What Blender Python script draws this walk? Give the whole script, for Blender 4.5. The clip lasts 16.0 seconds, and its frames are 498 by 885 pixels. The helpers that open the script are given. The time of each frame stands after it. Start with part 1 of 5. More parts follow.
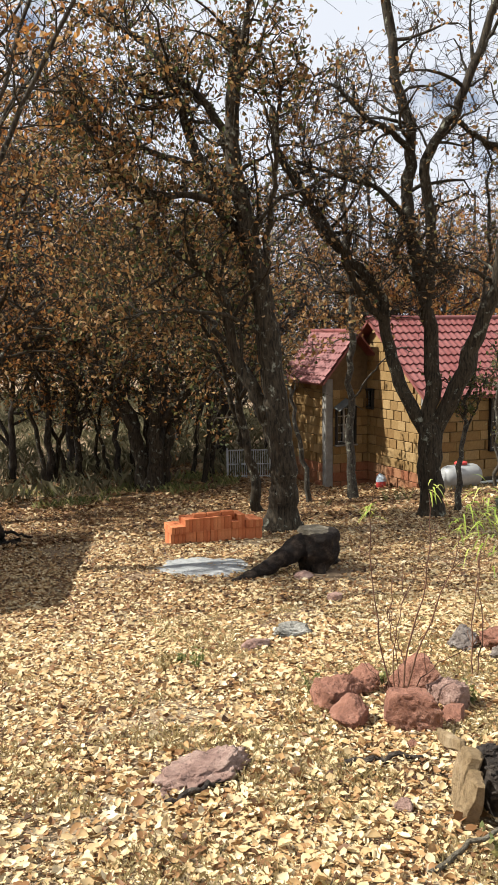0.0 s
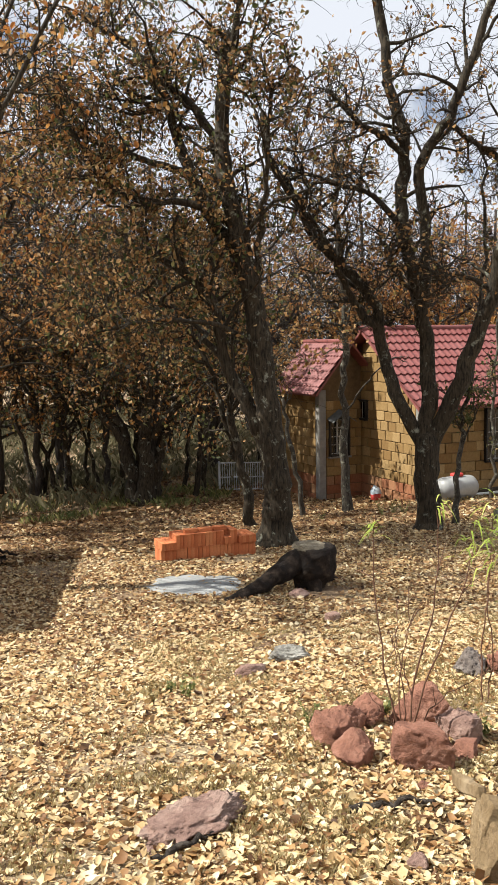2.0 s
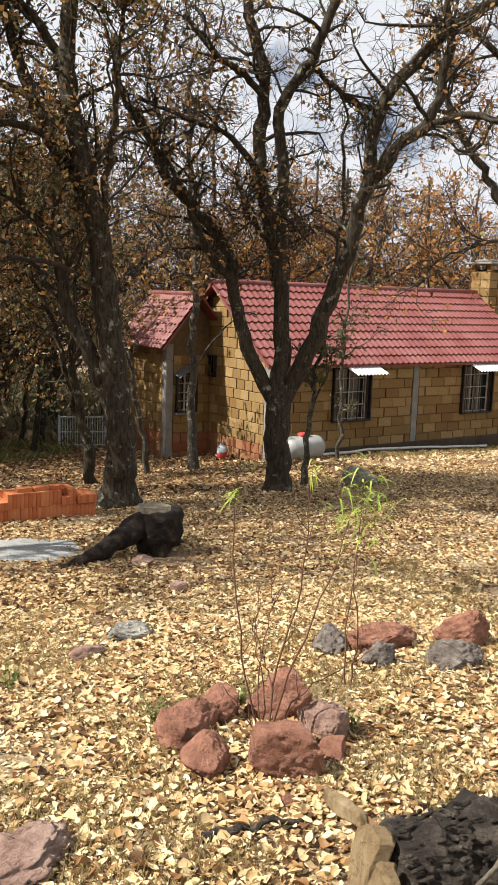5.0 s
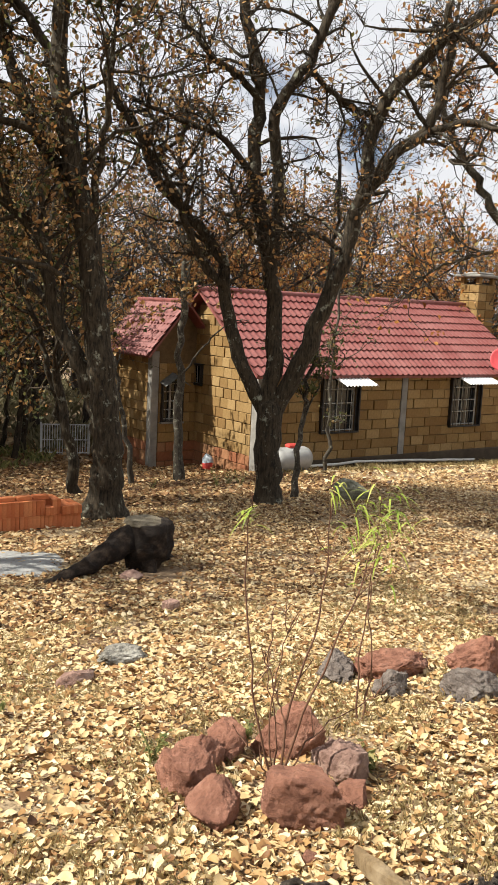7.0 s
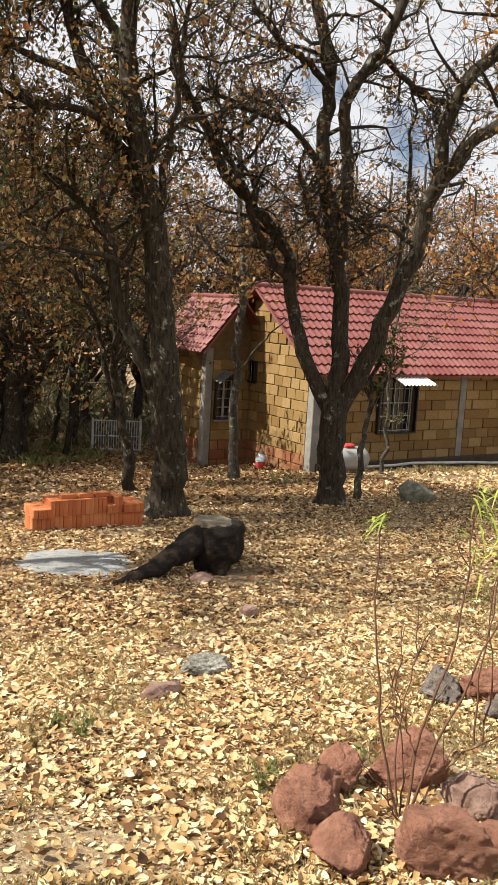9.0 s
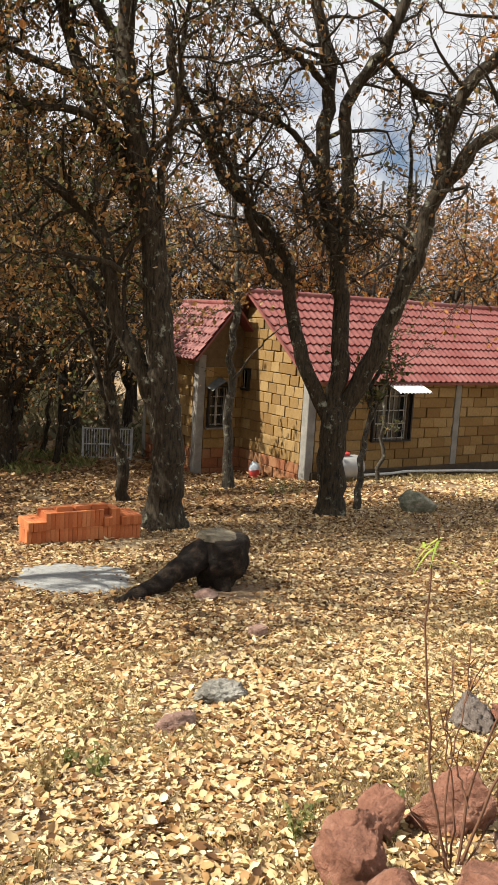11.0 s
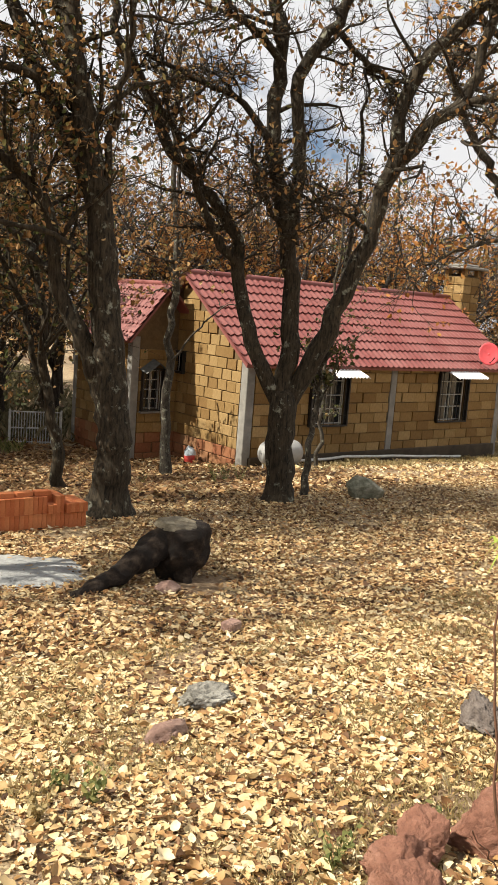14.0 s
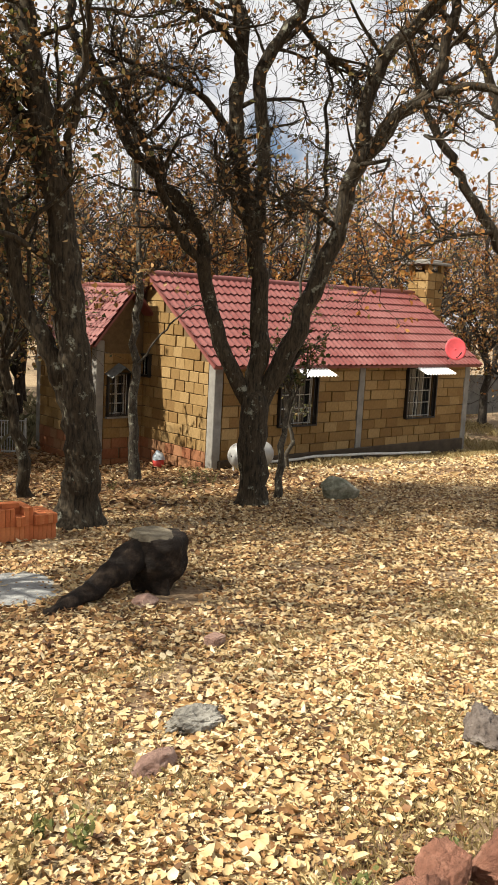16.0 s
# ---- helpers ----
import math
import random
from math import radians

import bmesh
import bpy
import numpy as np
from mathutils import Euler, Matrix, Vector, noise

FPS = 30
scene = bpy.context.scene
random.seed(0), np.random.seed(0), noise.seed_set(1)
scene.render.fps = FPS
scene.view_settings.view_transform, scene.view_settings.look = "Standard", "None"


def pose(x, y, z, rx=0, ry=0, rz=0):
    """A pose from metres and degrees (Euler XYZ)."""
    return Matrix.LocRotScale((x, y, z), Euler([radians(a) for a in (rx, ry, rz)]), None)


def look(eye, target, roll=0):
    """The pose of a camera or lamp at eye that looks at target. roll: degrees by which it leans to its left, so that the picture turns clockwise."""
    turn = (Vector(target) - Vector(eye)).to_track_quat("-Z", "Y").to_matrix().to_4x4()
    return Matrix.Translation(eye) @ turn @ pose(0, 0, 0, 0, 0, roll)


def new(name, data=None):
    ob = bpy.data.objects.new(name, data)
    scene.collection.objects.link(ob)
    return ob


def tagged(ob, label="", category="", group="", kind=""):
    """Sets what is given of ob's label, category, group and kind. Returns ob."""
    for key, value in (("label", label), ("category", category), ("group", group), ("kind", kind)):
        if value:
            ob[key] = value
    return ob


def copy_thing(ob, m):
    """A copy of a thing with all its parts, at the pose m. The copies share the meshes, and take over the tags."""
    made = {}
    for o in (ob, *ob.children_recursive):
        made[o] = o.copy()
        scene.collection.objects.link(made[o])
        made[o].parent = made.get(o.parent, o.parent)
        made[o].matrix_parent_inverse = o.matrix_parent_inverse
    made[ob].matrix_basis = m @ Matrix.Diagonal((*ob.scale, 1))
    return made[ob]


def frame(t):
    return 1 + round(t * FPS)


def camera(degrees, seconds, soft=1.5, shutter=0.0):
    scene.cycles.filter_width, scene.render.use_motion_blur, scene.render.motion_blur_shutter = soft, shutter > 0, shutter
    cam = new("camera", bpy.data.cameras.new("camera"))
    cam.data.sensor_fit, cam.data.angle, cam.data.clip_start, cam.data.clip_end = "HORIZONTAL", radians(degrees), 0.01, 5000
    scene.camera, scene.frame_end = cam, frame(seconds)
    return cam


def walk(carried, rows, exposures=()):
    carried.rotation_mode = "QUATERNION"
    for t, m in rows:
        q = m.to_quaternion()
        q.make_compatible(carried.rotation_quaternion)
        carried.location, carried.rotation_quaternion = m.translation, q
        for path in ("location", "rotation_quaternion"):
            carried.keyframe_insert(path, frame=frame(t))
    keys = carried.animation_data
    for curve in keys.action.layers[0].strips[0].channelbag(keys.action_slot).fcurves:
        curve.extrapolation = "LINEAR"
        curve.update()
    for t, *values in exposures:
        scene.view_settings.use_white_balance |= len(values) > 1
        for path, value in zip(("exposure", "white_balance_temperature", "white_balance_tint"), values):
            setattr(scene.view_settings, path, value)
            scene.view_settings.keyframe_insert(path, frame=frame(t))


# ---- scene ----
cam = camera(31.3, 16.0)
PATH = [
    (0, (-0.16, 0.858, 1.866), (0.627, 2.679, 1.609), -0.7),
    (0.5, (-0.097, 0.915, 1.897), (0.725, 2.722, 1.655), -1.3),
    (1, (-0.062, 0.984, 1.884), (0.822, 2.762, 1.639), -1.0),
    (1.5, (-0.045, 1.097, 1.843), (0.867, 2.859, 1.589), -1.0),
    (2, (-0.002, 1.236, 1.822), (0.803, 3.052, 1.592), -1.0),
    (2.5, (0.034, 1.432, 1.78), (0.818, 3.254, 1.528), 0.3),
    (3, (0.066, 1.584, 1.748), (0.946, 3.354, 1.443), 0.4),
    (3.5, (0.162, 1.694, 1.729), (1.092, 3.439, 1.424), -0.0),
    (4, (0.293, 1.786, 1.735), (1.295, 3.487, 1.418), 0.3),
    (4.5, (0.343, 1.866, 1.725), (1.388, 3.539, 1.394), 0.8),
    (5, (0.346, 1.979, 1.702), (1.451, 3.614, 1.378), 1.8),
    (5.2, (0.321, 2.06, 1.719), (1.447, 3.679, 1.388), 2.5),
    (7.3, (0.436, 2.461, 1.639), (1.589, 4.069, 1.349), 3.0),
    (7.5, (0.412, 2.52, 1.635), (1.585, 4.115, 1.351), 3.4),
    (8, (0.342, 2.674, 1.626), (1.525, 4.262, 1.342), 4.1),
    (8.5, (0.32, 2.805, 1.596), (1.495, 4.395, 1.29), 4.7),
    (9, (0.347, 2.93, 1.561), (1.417, 4.592, 1.254), 3.3),
    (9.5, (0.385, 3.053, 1.555), (1.455, 4.715, 1.252), 3.4),
    (9.7, (0.386, 3.095, 1.551), (1.466, 4.751, 1.249), 3.7),
    (11.8, (0.326, 3.454, 1.551), (1.437, 5.092, 1.264), 3.2),
    (12, (0.347, 3.503, 1.533), (1.468, 5.134, 1.244), 3.4),
    (12.5, (0.341, 3.616, 1.494), (1.524, 5.203, 1.206), 4.1),
    (13, (0.294, 3.77, 1.491), (1.536, 5.312, 1.205), 4.3),
    (13.5, (0.244, 3.872, 1.455), (1.499, 5.401, 1.16), 4.9),
    (14, (0.266, 3.929, 1.433), (1.511, 5.463, 1.122), 4.4),
    (14.5, (0.355, 3.949, 1.462), (1.587, 5.495, 1.158), 3.5),
    (15, (0.42, 3.985, 1.439), (1.644, 5.538, 1.135), 3.2),
    (15.5, (0.418, 4.083, 1.415), (1.681, 5.606, 1.122), 3.6),
    (16, (0.376, 4.216, 1.412), (1.68, 5.7, 1.108), 3.0),
]
walk(cam, [(t, look(eye, target, roll)) for t, eye, target, roll in PATH], [(0.0, 0.84, 6250, 10), (5.0, 0.82, 6500, 10), (16.0, 0.81, 6850, 10)])

# ---------------------------------------------------------------- light
SUN_WAY = Vector((-0.94, 0.33, 0.0)).normalized()
SUN_HEIGHT = radians(47)
to_sun = Vector((SUN_WAY.x * math.cos(SUN_HEIGHT), SUN_WAY.y * math.cos(SUN_HEIGHT), math.sin(SUN_HEIGHT)))
sun = new("sun", bpy.data.lights.new("sun", "SUN"))
sun.data.energy, sun.data.angle, sun.data.color = 5.4, radians(0.55), (1.0, 0.96, 0.86)
sun.matrix_world = look(to_sun * 60, (0, 0, 0))

world = bpy.data.worlds.new("sky")
scene.world = world
world.use_nodes = True
wt = world.node_tree
sky = wt.nodes.new("ShaderNodeTexSky")
sky.sky_type, sky.sun_disc = "NISHITA", False
sky.sun_elevation, sky.sun_rotation = SUN_HEIGHT, math.atan2(SUN_WAY.x, SUN_WAY.y)
sky.altitude, sky.dust_density = 2000, 1.0
tc = wt.nodes.new("ShaderNodeTexCoord")
cloud = wt.nodes.new("ShaderNodeTexNoise")
cloud.inputs["Scale"].default_value, cloud.inputs["Detail"].default_value, cloud.inputs["Roughness"].default_value = 2.6, 6, 0.58
wt.links.new(tc.outputs["Generated"], cloud.inputs["Vector"])
cramp = wt.nodes.new("ShaderNodeMapRange")
cramp.inputs["From Min"].default_value, cramp.inputs["From Max"].default_value = 0.37, 0.43
wt.links.new(cloud.outputs["Fac"], cramp.inputs["Value"])
cmix = wt.nodes.new("ShaderNodeMix")
cmix.data_type = "RGBA"
cmix.inputs["B"].default_value = (9.7, 9.95, 10.5, 1)
wt.links.new(cramp.outputs["Result"], cmix.inputs["Factor"])
wt.links.new(sky.outputs["Color"], cmix.inputs["A"])
bg = wt.nodes["Background"]
bg.inputs["Strength"].default_value = 0.05
wt.links.new(cmix.outputs["Result"], bg.inputs["Color"])


# ---------------------------------------------------------------- materials
class Mat:
    """A node material: noise-mixed colours, roughness and bump."""

    def __init__(self, name, rough=0.8, metal=0.0):
        self.m = bpy.data.materials.new(name)
        self.m.use_nodes = True
        self.t = self.m.node_tree
        self.p = self.t.nodes["Principled BSDF"]
        self.p.inputs["Roughness"].default_value = rough
        self.p.inputs["Metallic"].default_value = metal
        self.p.inputs["Specular IOR Level"].default_value = 0.3

    def node(self, kind, **values):
        n = self.t.nodes.new(kind)
        for k, v in values.items():
            n.inputs[k].default_value = v
        return n

    def coords(self):
        return self.node("ShaderNodeTexCoord").outputs["Object"]

    def noise(self, scale, detail=5, rough=0.6, vec=None, stretch=None):
        n = self.node("ShaderNodeTexNoise", Scale=scale, Detail=detail, Roughness=rough)
        v = vec or self.coords()
        if stretch:
            mp = self.node("ShaderNodeMapping", Scale=stretch)
            self.t.links.new(v, mp.inputs["Vector"])
            v = mp.outputs["Vector"]
        self.t.links.new(v, n.inputs["Vector"])
        return n.outputs["Fac"]

    def ramp(self, fac, *stops):
        r = self.node("ShaderNodeValToRGB")
        e = r.color_ramp.elements
        while len(e) < len(stops):
            e.new(0.5)
        for el, (pos, col) in zip(e, stops):
            el.position, el.color = pos, (*col, 1)
        self.t.links.new(fac, r.inputs["Fac"])
        return r.outputs["Color"]

    def mix(self, fac, a, b, mode="MIX"):
        m = self.node("ShaderNodeMix")
        m.data_type, m.blend_type = "RGBA", mode
        for src, key in ((fac, "Factor"), (a, "A"), (b, "B")):
            if isinstance(src, (int, float)):
                m.inputs[key].default_value = src
            elif isinstance(src, tuple):
                m.inputs[key].default_value = (*src, 1)
            else:
                self.t.links.new(src, m.inputs[key])
        return m.outputs["Result"]

    def color(self, c):
        if isinstance(c, tuple):
            self.p.inputs["Base Color"].default_value = (*c, 1)
        else:
            self.t.links.new(c, self.p.inputs["Base Color"])
        return self

    def bump(self, fac, strength=0.5, dist=0.02):
        b = self.node("ShaderNodeBump", Strength=strength, Distance=dist)
        self.t.links.new(fac, b.inputs["Height"])
        self.t.links.new(b.outputs["Normal"], self.p.inputs["Normal"])
        return self

    def island(self):
        return self.node("ShaderNodeNewGeometry").outputs["Random Per Island"]

    def each(self):
        return self.node("ShaderNodeObjectInfo").outputs["Random"]

    def thin(self, share, tint):
        """Lets part of the light through, as a leaf does."""
        tr = self.node("ShaderNodeBsdfTranslucent")
        if isinstance(tint, tuple):
            tr.inputs["Color"].default_value = (*tint, 1)
        else:
            self.t.links.new(tint, tr.inputs["Color"])
        ms = self.node("ShaderNodeMixShader", Fac=share)
        self.t.links.new(self.p.outputs[0], ms.inputs[1])
        self.t.links.new(tr.outputs[0], ms.inputs[2])
        self.t.links.new(ms.outputs[0], self.t.nodes["Material Output"].inputs["Surface"])
        return self


def plain(name, col, rough=0.7, metal=0.0, var=0.15, scale=8.0, bump=0.2, bscale=60.0):
    m = Mat(name, rough, metal)
    dark = tuple(c * (1 - var) for c in col)
    lite = tuple(min(1, c * (1 + var)) for c in col)
    m.color(m.ramp(m.noise(scale, 6), (0.3, dark), (0.7, lite)))
    m.bump(m.noise(bscale, 4), bump, 0.004)
    return m.m


def make_soil():
    m = Mat("soil", 0.95)
    big = m.noise(0.5, 4)
    fine = m.noise(28, 8, 0.7)
    a = m.ramp(fine, (0.3, (0.10, 0.066, 0.038)), (0.5, (0.30, 0.22, 0.13)), (0.7, (0.50, 0.40, 0.25)))
    b = m.ramp(fine, (0.3, (0.07, 0.035, 0.02)), (0.7, (0.25, 0.155, 0.09)))
    m.color(m.mix(m.ramp(big, (0.45, (0, 0, 0)), (0.62, (0.8, 0.8, 0.8))), a, b))
    return m.bump(fine, 0.8, 0.03).m


def make_litter(name, *stops):
    m = Mat(name, 0.6)
    k = m.ramp(m.island(), *stops)
    vein = m.noise(45, 3)
    m.color(m.mix(0.35, k, m.ramp(vein, (0.35, (0.6, 0.48, 0.34)), (0.65, (1, 1, 1))), "MULTIPLY"))
    return m.bump(vein, 0.3, 0.003).thin(0.2, k).m


def make_leaves(name, *stops):
    m = Mat(name, 0.55)
    k = m.ramp(m.island(), *stops)
    return m.color(k).thin(0.45, k).m


def make_bark(name, dark, lite, lichen, amount, scale=1.0):
    m = Mat(name, 0.9)
    co = m.coords()
    ridges = m.noise(24 * scale, 6, 0.68, co, (1.0, 1.0, 0.22))
    base = m.mix(0.45, m.ramp(ridges, (0.36, dark), (0.62, lite)), m.ramp(m.noise(1.6 * scale, 5, 0.6, co), (0.35, (0.45, 0.40, 0.36)), (0.65, (1, 1, 1))), "MULTIPLY")
    spots = m.noise(5.5 * scale, 5, 0.7, co)
    c = m.mix(m.ramp(spots, (0.62 - amount, (0, 0, 0)), (0.70 - amount * 0.6, (0.85, 0.85, 0.85))), base, lichen)
    m.color(c)
    return m.bump(ridges, 0.7, 0.016).m


def make_block(name, a, b, c):
    m = Mat(name, 0.95)
    pick = m.ramp(m.each(), (0.0, a), (0.5, b), (1.0, c))
    grain = m.noise(14, 7, 0.7)
    m.color(m.mix(0.55, pick, m.ramp(grain, (0.3, (0.55, 0.5, 0.42)), (0.6, (1, 1, 1))), "MULTIPLY"))
    return m.bump(m.noise(38, 6, 0.7), 0.6, 0.012).m


def make_rock(name, a, b, c, scale=6.0):
    m = Mat(name, 0.9)
    n1, n2 = m.noise(scale, 8, 0.65), m.noise(scale * 6, 8, 0.78)
    col = m.ramp(n1, (0.3, a), (0.5, b), (0.7, c))
    strata = m.noise(scale * 1.3, 6, 0.6, None, (1.0, 1.3, 4.0))
    m.color(m.mix(0.42, col, m.ramp(n2, (0.36, (0.25, 0.2, 0.18)), (0.52, (1, 1, 1))), "MULTIPLY"))
    return m.bump(m.mix(0.35, n2, strata), 1.0, 0.05).m


def make_roof(name, a, b):
    m = Mat(name, 0.5)
    big, small = m.noise(1.2, 5), m.noise(18, 6, 0.7)
    c = m.mix(m.ramp(big, (0.35, (0, 0, 0)), (0.7, (1, 1, 1))), a, b)
    m.color(m.mix(0.4, c, m.ramp(small, (0.3, (0.55, 0.5, 0.5)), (0.6, (1, 1, 1))), "MULTIPLY"))
    return m.bump(small, 0.2, 0.004).m


SOIL = make_soil()
LITTER = make_litter("leaf_litter", (0.0, (0.06, 0.03, 0.015)), (0.12, (0.22, 0.11, 0.045)), (0.30, (0.40, 0.24, 0.10)), (0.5, (0.57, 0.42, 0.215)), (0.78, (0.645, 0.51, 0.29)), (1.0, (0.75, 0.65, 0.44)))
# browner leaves, their colour darkened to stand for shade under the trees
LITTER_SHADED = make_litter("shaded_leaf_litter", (0.0, (0.05, 0.024, 0.012)), (0.3, (0.17, 0.085, 0.035)), (0.6, (0.30, 0.165, 0.07)), (0.85, (0.44, 0.29, 0.14)), (1.0, (0.58, 0.45, 0.26)))
BARK_OAK = make_bark("oak_bark", (0.008, 0.006, 0.0035), (0.064, 0.049, 0.030), (0.25, 0.255, 0.20), 0.035)
BARK_GREY = make_bark("lichened_bark", (0.02, 0.016, 0.012), (0.09, 0.077, 0.058), (0.24, 0.245, 0.19), 0.06, 1.6)
BARK_FAR = make_bark("far_bark", (0.018, 0.014, 0.011), (0.07, 0.058, 0.046), (0.16, 0.16, 0.13), 0.02)
LEAF_BROWN = make_leaves("brown_leaves", (0.0, (0.10, 0.048, 0.018)), (0.35, (0.25, 0.125, 0.042)), (0.62, (0.37, 0.20, 0.07)), (0.85, (0.52, 0.34, 0.16)), (1.0, (0.19, 0.18, 0.05)))
LEAF_GREEN = make_leaves("olive_leaves", (0.0, (0.04, 0.05, 0.018)), (0.4, (0.08, 0.095, 0.03)), (0.7, (0.14, 0.13, 0.05)), (1.0, (0.26, 0.16, 0.07)))
LEAF_RUST = make_leaves("rust_leaves", (0.0, (0.20, 0.075, 0.022)), (0.5, (0.42, 0.175, 0.045)), (0.8, (0.52, 0.28, 0.08)), (1.0, (0.20, 0.18, 0.06)))
LEAF_FRESH = make_leaves("fresh_leaves", (0.0, (0.20, 0.30, 0.045)), (0.6, (0.34, 0.43, 0.075)), (1.0, (0.55, 0.54, 0.16)))
WEED = make_leaves("weed_leaves", (0.0, (0.10, 0.13, 0.045)), (0.6, (0.21, 0.22, 0.08)), (1.0, (0.42, 0.37, 0.15)))
DULL_GRASS = make_leaves("dull_grass", (0.0, (0.08, 0.075, 0.04)), (0.5, (0.16, 0.145, 0.08)), (1.0, (0.26, 0.23, 0.14)))
STRAW = make_leaves("dry_grass", (0.0, (0.22, 0.16, 0.07)), (0.5, (0.36, 0.28, 0.13)), (1.0, (0.46, 0.38, 0.2)))
BLOCK = make_block("tan_block", (0.185, 0.105, 0.036), (0.245, 0.153, 0.058), (0.315, 0.21, 0.092))
MORTAR = plain("mortar", (0.12, 0.08, 0.04), 0.95, var=0.25)
BLOCK_RED = make_block("red_stained_block", (0.23, 0.085, 0.04), (0.27, 0.115, 0.055), (0.28, 0.15, 0.075))
CONCRETE = plain("concrete", (0.21, 0.20, 0.18), 0.9, var=0.25, scale=4)
PLINTH = plain("dark_concrete", (0.06, 0.045, 0.03), 0.9, var=0.35, scale=3)
ROOF = make_roof("red_roof", (0.185, 0.054, 0.048), (0.25, 0.098, 0.088))
SOFFIT = plain("soffit", (0.12, 0.08, 0.05), 0.9)
IRON = plain("black_iron", (0.018, 0.016, 0.015), 0.5, var=0.3)
WHITE_IRON = plain("white_bars", (0.36, 0.35, 0.32), 0.5, var=0.2)
SHEET = plain("white_sheet", (0.82, 0.84, 0.84), 0.35, 0.2, var=0.08)
TANK = plain("white_tank_paint", (0.31, 0.31, 0.30), 0.4, var=0.12, scale=5)
RED_DISH = plain("red_dish_paint", (0.55, 0.075, 0.085), 0.45, var=0.1)
BRICK = make_block("orange_brick", (0.46, 0.135, 0.05), (0.53, 0.175, 0.07), (0.58, 0.22, 0.09))
ROCK_RED = make_rock("red_rock", (0.17, 0.073, 0.047), (0.33, 0.152, 0.10), (0.47, 0.25, 0.175))
ROCK_PINK = make_rock("pink_rock", (0.22, 0.125, 0.098), (0.38, 0.24, 0.19), (0.52, 0.37, 0.295))
ROCK_GREY = make_rock("grey_rock", (0.09, 0.068, 0.056), (0.21, 0.172, 0.148), (0.38, 0.335, 0.29))
ROCK_PALE = make_rock("lichened_pale_rock", (0.12, 0.108, 0.09), (0.36, 0.342, 0.295), (0.60, 0.575, 0.505), 5.0)
ROCK_MOSS = make_rock("mossy_rock", (0.06, 0.062, 0.038), (0.26, 0.258, 0.185), (0.52, 0.505, 0.42), 5.0)
CHAR = make_rock("charred_wood", (0.006, 0.004, 0.003), (0.020, 0.013, 0.009), (0.085, 0.058, 0.038), 7.0)
GREY_WOOD = make_rock("weathered_wood", (0.11, 0.09, 0.06), (0.2, 0.17, 0.12), (0.3, 0.26, 0.19), 9.0)
PALE_WOOD = make_rock("pale_split_wood", (0.2, 0.13, 0.06), (0.34, 0.24, 0.13), (0.45, 0.34, 0.21), 5.0)
LOG_BARK = make_rock("rotten_bark", (0.012, 0.010, 0.008), (0.05, 0.037, 0.028), (0.17, 0.14, 0.11), 13.0)
STEM = plain("stem", (0.13, 0.065, 0.04), 0.7, var=0.3, scale=30)
SAND = make_rock("cement_sand", (0.26, 0.265, 0.255), (0.35, 0.355, 0.345), (0.44, 0.44, 0.42), 3.0)
PVC = plain("pvc", (0.62, 0.62, 0.58), 0.5, var=0.15)
FENCE = plain("pale_fence_paint", (0.42, 0.43, 0.42), 0.6, var=0.2)
BUCKET_RED = plain("red_plastic", (0.5, 0.06, 0.05), 0.4)
BUCKET_GREY = plain("grey_plastic", (0.35, 0.4, 0.44), 0.4)
GLASS = Mat("window_glass", 0.08)
GLASS.color((0.015, 0.017, 0.018))
GLASS.p.inputs["Specular IOR Level"].default_value = 0.6
GLASS = GLASS.m
HOOD = plain("weathered_hood_sheet", (0.10, 0.105, 0.10), 0.6, var=0.3)


# ---------------------------------------------------------------- building blocks
def ground_z(x, y):
    """Height of the slope: falls away from the path, flattens past the house."""
    x = min(max(x, -12.0), 26.0)
    if y > 10:
        y = 22 - math.log1p(math.exp(22 - y))
    return 0.313 - 0.077 * x - 0.13 * y - 0.00081 * y * y + 0.00434 * x * y + 0.3 * math.exp(-((y - 15) / 3.8) ** 2) - 0.038 * max(0.0, x - 14) * min(max((y - 12) / 7, 0.0), 1.0)


def mesh_of(name, verts, faces, mat, smooth=False):
    me = bpy.data.meshes.new(name)
    me.from_pydata([tuple(v) for v in verts], [], [tuple(f) for f in faces])
    if mat:
        me.materials.append(mat)
    if smooth:
        me.polygons.foreach_set("use_smooth", [True] * len(me.polygons))
    me.update()
    return me


def put(ob, parent):
    if parent is not None:
        ob.parent = parent
    return ob


def part(name, bm, material, parent, label="", smooth=False):
    me = bpy.data.meshes.new(name)
    bm.to_mesh(me)
    bm.free()
    me.materials.append(material)
    if smooth:
        me.polygons.foreach_set("use_smooth", [True] * len(me.polygons))
    ob = put(new(name, me), parent)
    return tagged(ob, label) if label else ob


def thing(name, at, label, category, group="", kind="", rz=0.0):
    ob = new(name)
    ob.matrix_basis = pose(*at, 0, 0, rz)
    ob.empty_display_size = 0.2
    return tagged(ob, label, category, group, kind)


def box(sx, sy, sz, at=(0, 0, 0), bevel=0.0, rot=(0, 0, 0), bm=None):
    """A bevelled box; at is its centre."""
    out = bm or bmesh.new()
    b = bmesh.new()
    bmesh.ops.create_cube(b, size=1, matrix=Matrix.Diagonal((sx, sy, sz, 1)))
    if bevel:
        bmesh.ops.bevel(b, geom=b.edges[:], offset=bevel, segments=1, affect="EDGES")
    bmesh.ops.transform(b, matrix=pose(*at, *rot), verts=b.verts)
    me = bpy.data.meshes.new("tmp")
    b.to_mesh(me)
    b.free()
    out.from_mesh(me)
    bpy.data.meshes.remove(me)
    return out


